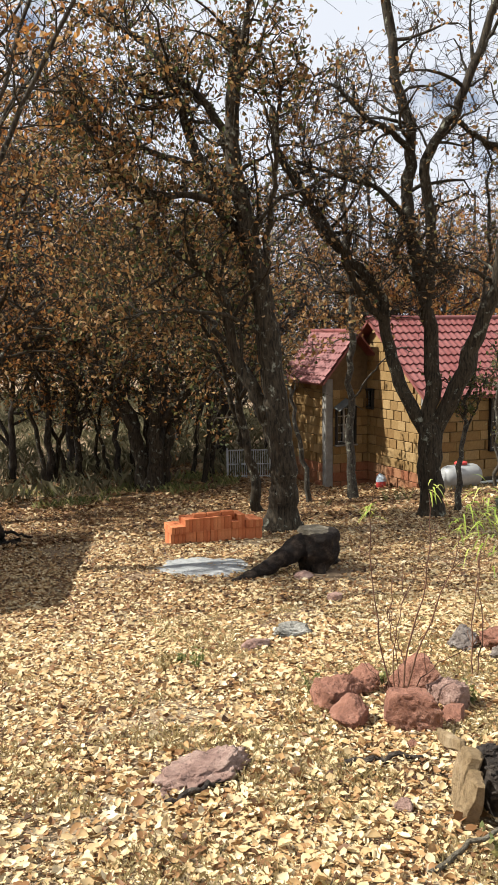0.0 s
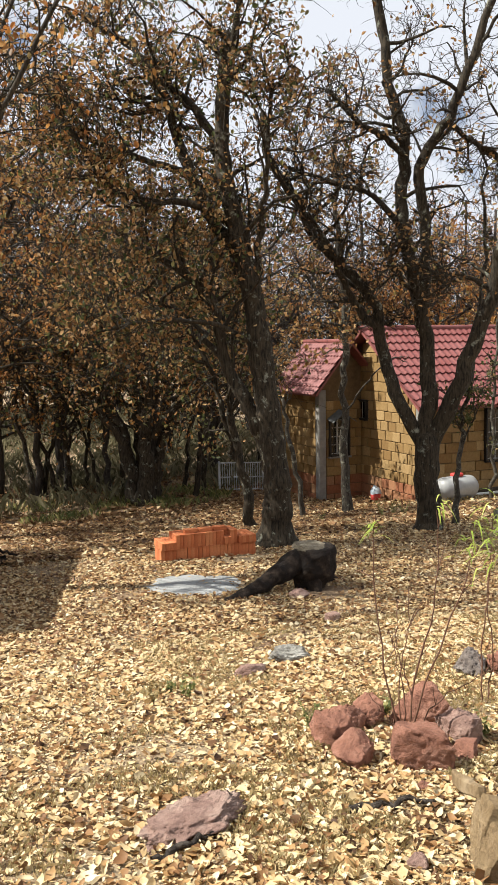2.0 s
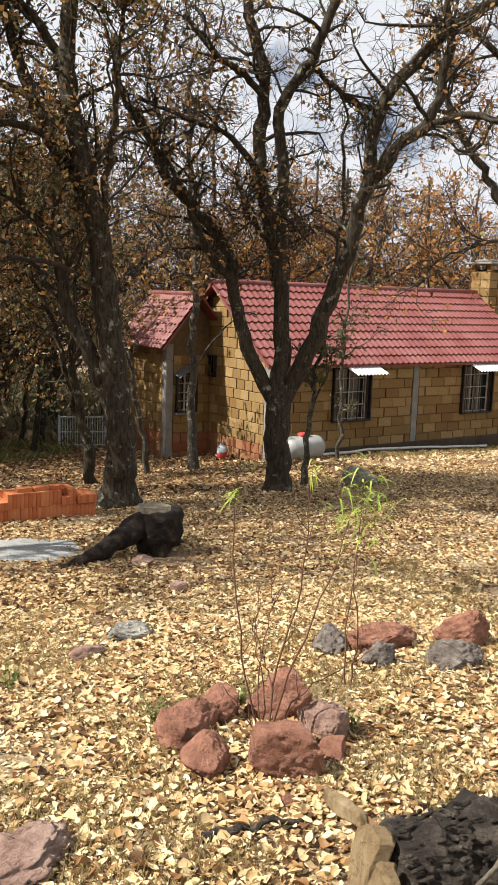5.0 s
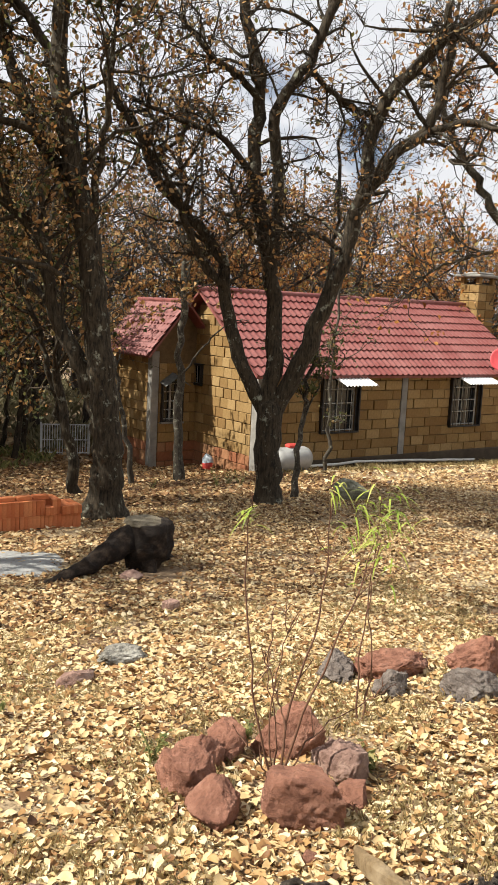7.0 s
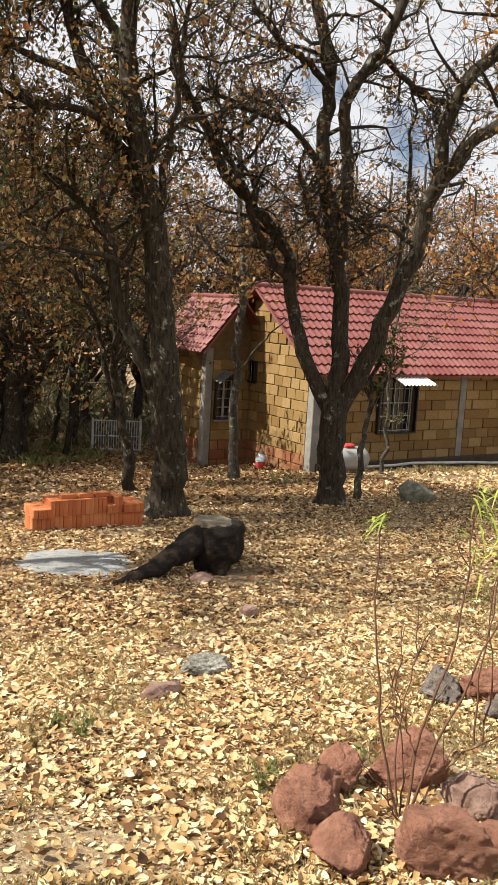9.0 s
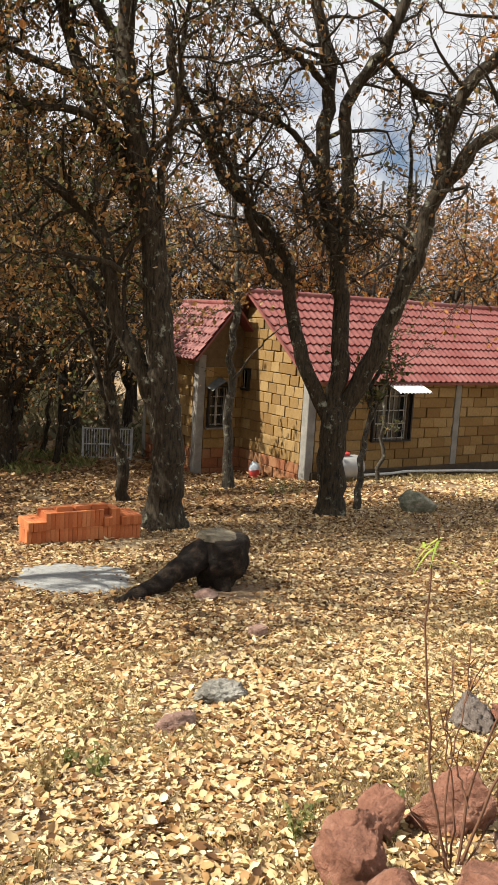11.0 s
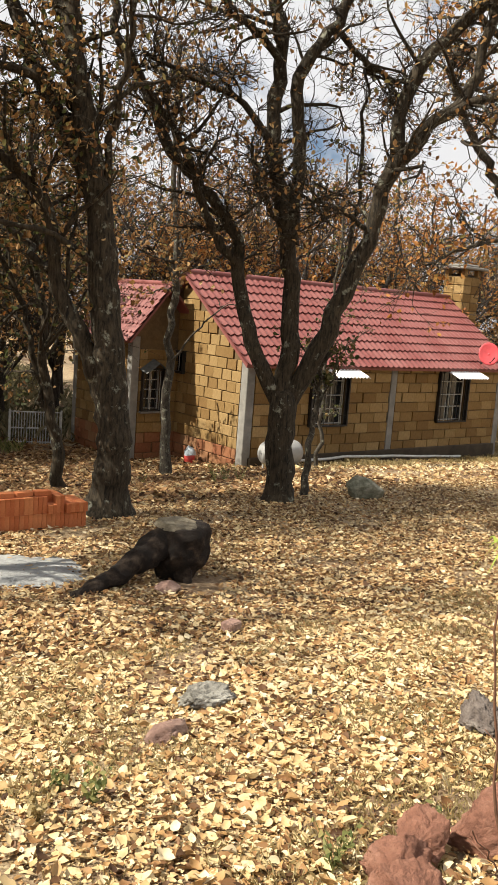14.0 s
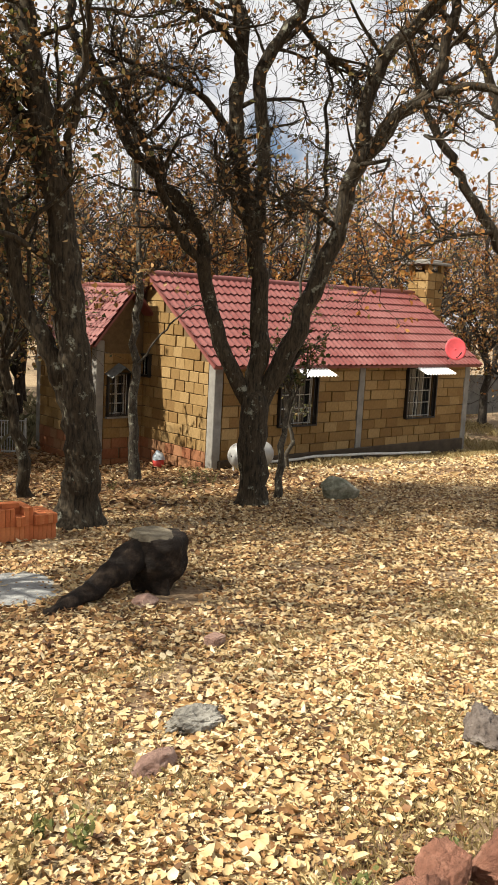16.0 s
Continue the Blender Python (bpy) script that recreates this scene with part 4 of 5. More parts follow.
# the wood behind: a few grown trees repeated
def wood_tree(seed, height, spread_, leaves, mats, name_label, bark=BARK_FAR):
    g = Grower(seed, 0.105, 0.4, True)
    r = g.r
    lean = r.uniform(-0.5, 0.5, 2)
    t = g.limb([(0, 0, -0.2), (lean[0] * 0.2, lean[1] * 0.2, height * 0.25), (lean[0] * 0.6, lean[1] * 0.5, height * 0.5), (lean[0], lean[1], height)], 0.15, 0.04, 8, flare=0.4)
    g.clothe(*t, 10, 0.35, spread_ * 0.7, 5, 5, leaves * 1.6)
    for i in range(6):
        u = r.uniform(0.22, 0.7)
        k = int(u * (len(t[0]) - 1))
        a = r.uniform(0, 6.28)
        s = t[0][k]
        e = spread_ * r.uniform(0.6, 1.1)
        up = height * r.uniform(0.22, 0.42)
        q = g.limb([s, s + np.array((math.cos(a) * e * 0.35, math.sin(a) * e * 0.35, up * 0.45)), s + np.array((math.cos(a) * e * 0.75, math.sin(a) * e * 0.75, up * 0.8)), s + np.array((math.cos(a) * e, math.sin(a) * e, up * 1.25))], 0.08, 0.02, 6)
        g.clothe(*q, 8, 0.25, spread_ * 0.5, 5, 5, leaves * 1.6)
    return g, mats, name_label, bark


def plant(kinds, spots, group, name="oak_tree"):
    made = {}
    for i, (x, y, turn, size) in enumerate(spots):
        k = i % len(kinds)
        at = pose(x, y, gz(x, y), 0, 0, turn) @ Matrix.Scale(size, 4)
        if k not in made:
            g, mats, lab, bark = kinds[k]
            made[k] = finish_tree(g, name, (x, y, gz(x, y)), lab, bark, mats, turn, group)
            made[k].scale = (size, size, size)
        else:
            c = copy_thing(made[k], pose(x, y, gz(x, y), 0, 0, turn))
            c.scale = (size, size, size)


kinds = [wood_tree(61, 8.0, 3.2, 0.9, (LEAF_BROWN, LEAF_RUST), "woodland oak with brown leaves"),
         wood_tree(62, 9.0, 3.0, 0.6, (LEAF_BROWN,), "nearly bare woodland oak"),
         wood_tree(63, 7.0, 3.4, 1.1, (LEAF_BROWN, LEAF_GREEN), "woodland oak with olive and brown leaves"),
         wood_tree(64, 8.5, 3.6, 1.2, (LEAF_RUST, LEAF_BROWN), "woodland oak with rusty leaves"),
         wood_tree(65, 6.5, 2.6, 0.5, (LEAF_BROWN,), "small crooked woodland oak")]
rw = np.random.RandomState(5)
spots = [(3.9, 29.0, 20, 0.9), (5.0, 28.4, 80, 1.0), (5.9, 28.6, 140, 0.8), (6.9, 27.6, 200, 0.75), (11.2, 29.5, 15, 1.15), (13.5, 30.5, 120, 1.2), (16.5, 28.5, 240, 1.15),
         (19.5, 30, 60, 1.25), (22.5, 29, 170, 1.1), (26.0, 27.5, 280, 1.05), (29.0, 26.5, 33, 1.1), (25.5, 31, 133, 1.15), (31.5, 23.0, 90, 1.1), (0.8, 26.0, 150, 1.3), (2.5, 33, 190, 1.6), (3.2, 31, 20, 1.6), (6.4, 31.5, 290, 1.6), (9.6, 31.0, 77, 1.5), (1.0, 29.5, 211, 1.5)]
for i in range(32):
    a = rw.uniform(0.02, 1.05)
    d = rw.uniform(31, 66)
    spots.append((d * math.sin(a) * 1.0 - 1, d * math.cos(a) + 2, rw.uniform(0, 360), rw.uniform(0.95, 1.4)))
for i in range(8):
    a, d = rw.uniform(-0.02, 0.36), rw.uniform(33, 62)
    spots.append((d * math.sin(a) - 1, d * math.cos(a) + 2, rw.uniform(0, 360), rw.uniform(0.9, 1.35)))
spots = [q for q in spots if not (12 < q[0] < 25 and 18 < q[1] < 27)]
plant(kinds, spots, "woodland oaks")
plant([wood_tree(66, 8.2, 3.0, 2.6, (LEAF_RUST, LEAF_RUST), "oak thick with orange and rust leaves behind the house")], [(25.2, 27.2, 10, 1.1), (19.0, 28.0, 130, 1.05), (30.5, 24.5, 240, 1.2)], "rusty oaks")


# ---------------------------------------------------------------- things on the ground
def rock(name, x, y, size, seed, mat, label, rz=0.0, sink=0.25, group="", sharp=0.3, detail=4, boxy=0.0, tilt=0.0, craggy=1.0):
    """A stone: a ball cut by random planes, then roughened."""
    rr = random.Random(seed)
    bm = bmesh.new()
    bmesh.ops.create_icosphere(bm, subdivisions=detail, radius=1)
    planes = []
    for _ in range(17 if boxy < 0.6 else 10):
        n = Vector((rr.gauss(0, 1), rr.gauss(0, 1), rr.gauss(0, 1))).normalized()
        planes.append((n, rr.uniform(0.55, 0.86)))
    off = Vector((rr.uniform(0, 50), rr.uniform(0, 50), rr.uniform(0, 50)))
    for v in bm.verts:
        p = v.co.copy()
        if boxy:
            q = (abs(p.x) ** 5 + abs(p.y) ** 5 + abs(p.z) ** 5) ** 0.2
            p = p * (1 - boxy) + p / q * boxy * 0.92
        for n, d in planes:
            o = p.dot(n) - d
            if o > 0:
                p -= n * o * min(0.96, 0.8 + sharp)
        p *= 1.14 + 0.09 * noise.noise(p * 1.8 + off) + 0.04 * craggy * noise.noise(p * 5 + off) - 0.07 * craggy * abs(noise.noise(Vector((p.x * 3, p.y * 3, p.z * 7)) + off)) + 0.05 * craggy * noise.noise(p * 9 + off) + 0.016 * craggy * noise.noise(p * 26 + off)
        v.co = Vector((p.x * size[0], p.y * size[1], p.z * size[2]))
    z = gz(x, y) + size[2] * (1 - 2 * sink) * 0.8
    ob = part(name, bm, mat, None, smooth=True)
    ob.matrix_basis = pose(x, y, z, tilt, tilt * 0.3, rz)
    return tagged(ob, label, "rock", group)


ring = "rocks round the sapling"
rock("rock", 2.70, 5.06, (0.168, 0.155, 0.165), 3, ROCK_RED, "blocky red rock in the ring round the sapling", -38, 0.14, ring, 0.1, boxy=0.7, tilt=12, craggy=1.5, detail=5)
rock("rock", 2.39, 5.28, (0.125, 0.125, 0.12), 4, ROCK_RED, "small rounded red rock in the ring", 10, 0.2, ring, 0.2, craggy=1.4, detail=5)
rock("rock", 2.43, 5.60, (0.145, 0.15, 0.155), 5, ROCK_RED, "rounded red rock in the ring", 50, 0.2, ring, craggy=1.5, detail=5)
rock("rock", 2.63, 5.80, (0.14, 0.13, 0.13), 15, ROCK_RED, "rounded red rock in the ring", 70, 0.22, ring, boxy=0.3, craggy=1.7, detail=5)
rock("rock", 2.84, 5.86, (0.14, 0.11, 0.13), 6, ROCK_RED, "dark red rock in the ring", 20, 0.2, ring, 0.3, boxy=0.3, craggy=1.7, detail=5)
rock("rock", 3.17, 5.76, (0.20, 0.12, 0.165), 7, ROCK_RED, "dark red rock behind the sapling", -35, 0.2, ring, 0.3, boxy=0.35, craggy=1.7, detail=5)
rock("rock", 3.15, 5.34, (0.13, 0.13, 0.15), 8, ROCK_PINK, "dusty pink rock in the ring", 0, 0.22, ring, 0.3, boxy=0.35, craggy=1.7, detail=5)
rock("rock", 3.02, 5.10, (0.085, 0.08, 0.085), 9, ROCK_RED, "small red rock in the ring", 30, 0.25, ring, detail=5)
edge_ = "rocks of the far row"
rock("rock", 4.20, 6.62, (0.20, 0.12, 0.13), 21, ROCK_GREY, "tilted blue-grey rock in the row", 50, 0.28, edge_, 0.4, boxy=0.4, tilt=12, craggy=2.6, detail=5)
rock("rock", 4.58, 6.45, (0.24, 0.16, 0.18), 22, ROCK_RED, "large dark red rock in the row", -20, 0.28, edge_, 0.4, boxy=0.35, craggy=2.6, detail=5)
rock("rock", 4.30, 6.16, (0.15, 0.11, 0.12), 23, ROCK_GREY, "blue-grey rock in the row", 0, 0.3, edge_, 0.4, boxy=0.3, craggy=2.6, detail=5)
rock("rock", 4.66, 5.86, (0.22, 0.14, 0.12), 24, ROCK_GREY, "mottled grey rock in the row", -40, 0.28, edge_, 0.4, boxy=0.3, craggy=2.6, detail=5)
rock("rock", 5.14, 6.20, (0.23, 0.17, 0.2), 25, ROCK_RED, "red-brown rock in the row", -10, 0.2, edge_, 0.4, boxy=0.35, craggy=2.6, detail=5)
rock("rock", 1.30, 4.86, (0.27, 0.16, 0.085), 31, ROCK_PINK, "flat pinkish rock half sunk in leaf litter", 35, 0.3, "", 0.3, boxy=0.3, craggy=4.0, detail=5)
rock("rock", 1.47, 5.02, (0.13, 0.10, 0.06), 38, ROCK_PINK, "broken pinkish slab beside the flat rock", 10, 0.3, "", 0.3, boxy=0.5, craggy=2.4)
rock("rock", 3.25, 7.82, (0.26, 0.10, 0.085), 32, ROCK_PALE, "long pale grey lichened rock in leaf litter", -4, 0.26, "", 0.4, boxy=0.2, craggy=3.4, detail=5)
rock("rock", 2.76, 7.48, (0.19, 0.10, 0.07), 33, ROCK_PINK, "flat reddish rock in leaf litter", 20, 0.3, "", 0.4, craggy=2.0)
rock("rock", 10.52, 13.6, (0.31, 0.22, 0.26), 34, ROCK_MOSS, "grey boulder patched with moss and lichen", -30, 0.15, "", 0.2)
rock("rock", 4.62, 10.3, (0.13, 0.10, 0.08), 35, ROCK_PINK, "small pale rock by the stump", 0, 0.3)
rock("rock", 2.50, 4.78, (0.045, 0.04, 0.035), 36, ROCK_RED, "small red stone among leaves", 0, 0.2, detail=3)
rock("rock", 2.0, 4.1, (0.05, 0.05, 0.04), 37, ROCK_PINK, "small pinkish stone among leaves", 0, 0.2, detail=3)

half = thing("brick_piece", (4.33, 8.98, gz(4.33, 8.98) + 0.03), "broken pale brick lying on the leaves", "brick", rz=15)
part("piece", box(0.14, 0.11, 0.08, (0, 0, 0.02), 0.012), ROCK_PINK, half)

# charred stump with a root reaching out
stump = thing("stump", (5.02, 10.80, gz(5.02, 10.80)), "charred black tree stump with a long root and sawn grey top", "stump", rz=-34)


def charred(name, lines, label=""):
    """Tubes roughened by long grooves, as burnt wood is."""
    V, Fc = [], []
    for ctrl, radii, n, k in lines:
        u = np.linspace(0, 1, n)
        sweep(V, Fc, smooth_line(ctrl, n), np.interp(u, np.linspace(0, 1, len(radii)), radii), k)
    out = []
    for v in V:
        p = Vector(v)
        k = noise.noise_vector(p * 5) * 0.035 + noise.noise_vector(p * 15) * 0.017 + noise.noise_vector(Vector((p.x * 9 - p.y * 9, p.x * 9 + p.y * 9, p.z * 2.5))) * 0.016
        p += k
        out.append((p.x, p.y, min(p.z, 0.53 + 0.012 * noise.noise(p * 30))))
    ob = put(new(name, mesh_of(name, out, Fc, CHAR, True)), stump)
    return tagged(ob, label) if label else ob


charred("body", [([(0.0, 0, -0.06), (0.02, 0, 0.14), (0.07, 0, 0.34), (0.05, 0, 0.54)], (0.17, 0.19, 0.225, 0.265, 0.285, 0.27, 0.23), 30, 44)])
charred("root", [([(0.02, 0.02, 0.38), (-0.14, -0.10, 0.36), (-0.27, -0.27, 0.28), (-0.44, -0.46, 0.20), (-0.64, -0.70, 0.115), (-0.88, -0.98, 0.035)], (0.15, 0.155, 0.135, 0.10, 0.07, 0.052), 44, 22),
                 ([(-0.5, -0.42, 0.17), (-0.68, -0.62, 0.1), (-0.86, -0.82, 0.04), (-0.96, -0.95, 0.015)], (0.06, 0.05, 0.035, 0.02), 16, 10)], "long charred root with a worn brown ridge")
charred("root", [([(0.06, -0.06, 0.22), (0.10, -0.18, 0.08), (0.14, -0.26, -0.05)], (0.10, 0.09, 0.06), 10, 14)])
charred("root", [([(0.0, 0.1, 0.25), (0.18, 0.3, 0.08), (0.3, 0.45, -0.06)], (0.13, 0.1, 0.06), 10, 14)])
bm = bmesh.new()
bmesh.ops.create_cone(bm, cap_ends=True, segments=30, radius1=0.232, radius2=0.20, depth=0.05)
bmesh.ops.subdivide_edges(bm, edges=bm.edges[:], cuts=1, use_grid_fill=True)
for v in bm.verts:
    k = 1 + 0.14 * noise.noise(v.co * 6)
    v.co.x *= k * 1.04
    v.co.y *= k
    v.co.z += 0.025 * noise.noise(v.co * 8)
bmesh.ops.transform(bm, matrix=pose(0.035, 0, 0.52, 0, 4, 0), verts=bm.verts)
part("sawn_top", bm, GREY_WOOD, stump, "grey weathered sawn top")

# big rotten log in the foreground
log = thing("log", (2.26, 3.96, gz(2.26, 3.96)), "thick rotten log with black bark and pale split end", "log", rz=-26)
V, Fc = [], []
sweep(V, Fc, [(0.02 + 0.05 * i, 0.1 * math.sin(i * 0.13), 0.13 + 0.01 * math.sin(i)) for i in range(28)], [0.02, 0.155] + [0.178 + 0.012 * math.sin(i * 1.3) for i in range(26)], 60)
V2 = []
for v in V:
    p = Vector(v)
    k = 0.9 + 0.22 * noise.noise(Vector((p.x * 3.5, p.y * 9, p.z * 9))) + 0.16 * noise.noise(p * 14) + 0.09 * noise.noise(p * 34)
    V2.append((p.x, p.y * k * 1.15, 0.13 + (p.z - 0.13) * k))
put(new("bark", mesh_of("bark", V2, Fc, LOG_BARK)), log)
bm = bmesh.new()
rc = random.Random(17)
for _ in range(1000):
    u, a = rc.uniform(0.06, 1.36), rc.uniform(-0.5, 2.9)
    rad = 0.165 + rc.uniform(-0.015, 0.02)
    box(rc.uniform(0.012, 0.06), rc.uniform(0.006, 0.022), rc.uniform(0.004, 0.016), (u, math.cos(a) * rad * 1.1 + 0.1 * math.sin((u - 0.02) / 0.05 * 0.13), 0.13 + math.sin(a) * rad), 0.003, (math.degrees(a) - 90 + rc.uniform(-40, 40), rc.uniform(-25, 25), rc.uniform(-30, 30)), bm)
tagged(part("loose_bark", bm, LOG_BARK, log, "crumbling bark flakes"), kind="stuff")
for dy, dz, w, h, tilt in ((-0.095, 0.10, 0.10, 0.31, 10), (0.01, 0.12, 0.105, 0.36, -3), (0.105, 0.10, 0.085, 0.29, -14)):
    bm = box(0.07, w, h, (0, 0, 0), 0.012)
    bmesh.ops.subdivide_edges(bm, edges=bm.edges[:], cuts=3, use_grid_fill=True)
    for v in bm.verts:
        v.co.x += 0.03 * noise.noise(v.co * 9 + Vector((dy * 40, 0, 0))) + 0.01 * noise.noise(v.co * 40)
        v.co.y += 0.02 * noise.noise(Vector((v.co.x * 5, v.co.y * 14, v.co.z * 5)))
    bmesh.ops.transform(bm, matrix=pose(-0.02, dy, dz, tilt, 10, 0), verts=bm.verts)
    part("split_face", bm, PALE_WOOD, log, "pale split heartwood")
bm = box(0.045, 0.42, 0.07, (0, 0, 0), 0.01)
bmesh.ops.subdivide_edges(bm, edges=bm.edges[:], cuts=3, use_grid_fill=True)
for v in bm.verts:
    v.co.z += 0.02 * noise.noise(v.co * 8)
    v.co.x *= 1 - max(0, v.co.y) * 2.6
bmesh.ops.transform(bm, matrix=pose(-0.03, 0.36, 0.18, -20, 0, 6), verts=bm.verts)
part("splinter", bm, PALE_WOOD, log, "long pale splinter of wood")

# fallen sticks
def stick(pts, r0, mat, label):
    z0 = pts[0]
    t = thing("stick", (z0[0], z0[1], gz(z0[0], z0[1])), label, "stick", "fallen sticks")
    V, Fc = [], []
    line = smooth_line([(x - z0[0], y - z0[1], gz(x, y) - gz(z0[0], z0[1]) + h) for x, y, h in pts], 14)
    line[1:] += np.random.RandomState(int(r0 * 9999)).normal(0, r0 * 0.5, (13, 3))
    sweep(V, Fc, line, np.linspace(r0, r0 * 0.5, 14), 7)
    put(new("stem", mesh_of("stem", V, Fc, mat, True)), t)


stick([(1.75, 3.55, 0.02), (2.0, 3.65, 0.04), (2.25, 3.66, 0.12), (2.75, 3.72, 0.36)], 0.014, GREY_WOOD, "bare grey stick leaning on the log")
stick([(2.02, 4.70, 0.02), (2.2, 4.66, 0.03), (2.42, 4.58, 0.02)], 0.022, LOG_BARK, "short dark stick on the leaves")
stick([(1.02, 4.62, 0.02), (1.2, 4.66, 0.03), (1.45, 4.80, 0.02)], 0.018, LOG_BARK, "short dark stick by the flat rock")
stick([(2.55, 4.95, 0.02), (2.8, 4.86, 0.03), (3.02, 4.8, 0.03)], 0.006, PALE_WOOD, "thin straw-coloured twig on the leaves")
# dark fallen branch heap at the clearing's edge
stick([(1.2, 15.3, 0.1), (1.55, 15.0, 0.17), (1.85, 14.8, 0.07)], 0.17, CHAR, "charred log lying at the clearing edge")
stick([(1.5, 15.0, 0.25), (1.8, 15.0, 0.2), (2.15, 15.0, 0.08)], 0.035, CHAR, "charred branch at the clearing edge")

# pale cement and sand spread on the ground
V, Fc = [], []
cx, cy_, n1, n2 = 3.82, 11.6, 14, 48
for i in range(n1 + 1):
    for j in range(n2):
        a = 2 * math.pi * j / n2
        rr = i / n1 * (1 + 0.18 * noise.noise((math.cos(a) * 1.6, math.sin(a) * 1.6, 2.0)) + 0.10 * noise.noise((math.cos(a) * 5, math.sin(a) * 5, 7.0)))
        x, y = cx + rr * 0.68 * math.cos(a) + 0.1 * rr * math.sin(a), cy_ + rr * 0.78 * math.sin(a)
        V.append((x, y, gz(x, y) + 0.042 * (1 - (i / n1) ** 4) - 0.006 + 0.012 * noise.noise((x * 4, y * 4, 1))))
for i in range(n1):
    for j in range(n2):
        Fc.append((i * n2 + j, i * n2 + (j + 1) % n2, (i + 1) * n2 + (j + 1) % n2, (i + 1) * n2 + j))
tagged(new("sand_patch", mesh_of("sand_patch", V, Fc, SAND, True)), "pale grey cement and sand spread on earth", "sand", kind="stuff")

# sapling inside the rock ring
sap = thing("sapling", (2.84, 5.46, gz(2.84, 5.46)), "bare reddish sapling with a few fresh leaves", "sapling", rz=-34)
sap.scale = (0.92, 0.92, 0.92)
rs = np.random.RandomState(77)
stems = ([(0, 0, -0.02), (-0.10, 0, 0.35), (-0.17, 0, 0.85), (-0.19, 0.0, 1.38), (-0.16, 0, 1.45)],
         [(0.02, 0, -0.02), (0.06, 0.02, 0.4), (0.17, 0, 0.85), (0.20, 0, 1.25), (0.21, 0, 1.56)],
         [(0.03, 0, 0.0), (0.12, -0.04, 0.38), (0.27, -0.06, 0.8), (0.37, -0.06, 1.12), (0.42, -0.06, 1.32)],
         [(-0.02, 0.03, 0.0), (-0.03, 0.06, 0.35), (0.02, 0.1, 0.7), (0.03, 0.12, 1.0)],
         [(0.0, -0.03, 0.0), (-0.1, -0.06, 0.18), (-0.22, -0.08, 0.36)],
         [(0.05, 0.02, 0.0), (0.2, 0.05, 0.25), (0.42, 0.08, 0.4), (0.62, 0.1, 0.52)],
         [(0.05, 0.0, 0.3), (-0.02, 0.05, 0.5), (-0.1, 0.05, 0.72)],
         [(0.0, 0.02, 0.0), (0.0, 0.04, 0.3), (-0.06, 0.05, 0.55), (-0.05, 0.06, 0.9)])
for k, c in enumerate(stems):
    V, Fc = [], []
    line = smooth_line(c, 16)
    line[1:] += rs.normal(0, 0.006, (15, 3))
    sweep(V, Fc, line, np.linspace(0.0075 if k < 3 else 0.005, 0.002, 16), 6)
    for _ in range(5):
        i = rs.randint(5, 15)
        e = line[i] + rs.normal(0, 0.06, 3) + np.array((0, 0, 0.07))
        sweep(V, Fc, [line[i], (line[i] + e) / 2 + rs.normal(0, 0.008, 3), e], (0.003, 0.0025, 0.0015), 4)
    put(new("stem", mesh_of("stem", V, Fc, STEM, True)), sap)


def blade_leaves(tip, count, length, parent, mat, spread_=0.06):
    V, Fc = [], []
    for _ in range(count):
        a = rs.uniform(0, 6.28)
        d = np.array((math.cos(a), math.sin(a), 0.0))
        s = np.array((-math.sin(a), math.cos(a), 0.0))
        p = np.array(tip) + rs.normal(0, spread_, 3) * np.array((1, 1, 1.6))
        ln = length * rs.uniform(0.6, 1.2)
        up = rs.uniform(-0.2, 0.7)
        o = len(V)
        for i in range(5):
            u = i / 4
            c = p + d * ln * u + np.array((0, 0, ln * (up * u - 0.8 * u * u)))
            w = 0.0052 * (1 - u ** 2) + 0.0008
            V += [(c + s * w).tolist(), (c - s * w).tolist()]
        for i in range(4):
            q = o + i * 2
            Fc.append((q, q + 1, q + 3, q + 2))
    return put(new("leaf_tuft", mesh_of("leaf_tuft", V, Fc, mat)), parent)


blade_leaves((-0.17, 0, 1.43), 10, 0.13, sap, LEAF_FRESH, 0.025)
blade_leaves((0.21, 0, 1.55), 8, 0.13, sap, LEAF_FRESH, 0.02)
blade_leaves((0.42, -0.06, 1.30), 6, 0.10, sap, LEAF_FRESH, 0.02)
sap2 = thing("sapling", (3.78, 5.91, gz(3.78, 5.91)), "thin sapling topped with a tuft of yellow-green leaves", "sapling", rz=-34)
for c in ([(0, 0, -0.02), (-0.02, 0, 0.4), (0.03, 0, 0.8), (0.04, 0, 1.32)], [(0.02, 0, -0.02), (0.06, 0.03, 0.35), (0.02, 0.05, 0.75), (0.08, 0.04, 1.15)]):
    V, Fc = [], []
    line = smooth_line(c, 14)
    line[1:] += rs.normal(0, 0.005, (13, 3))
    sweep(V, Fc, line, np.linspace(0.006, 0.002, 14), 6)
    put(new("stem", mesh_of("stem", V, Fc, STEM, True)), sap2)
blade_leaves((0.05, 0, 1.17), 95, 0.14, sap2, LEAF_FRESH, 0.095)


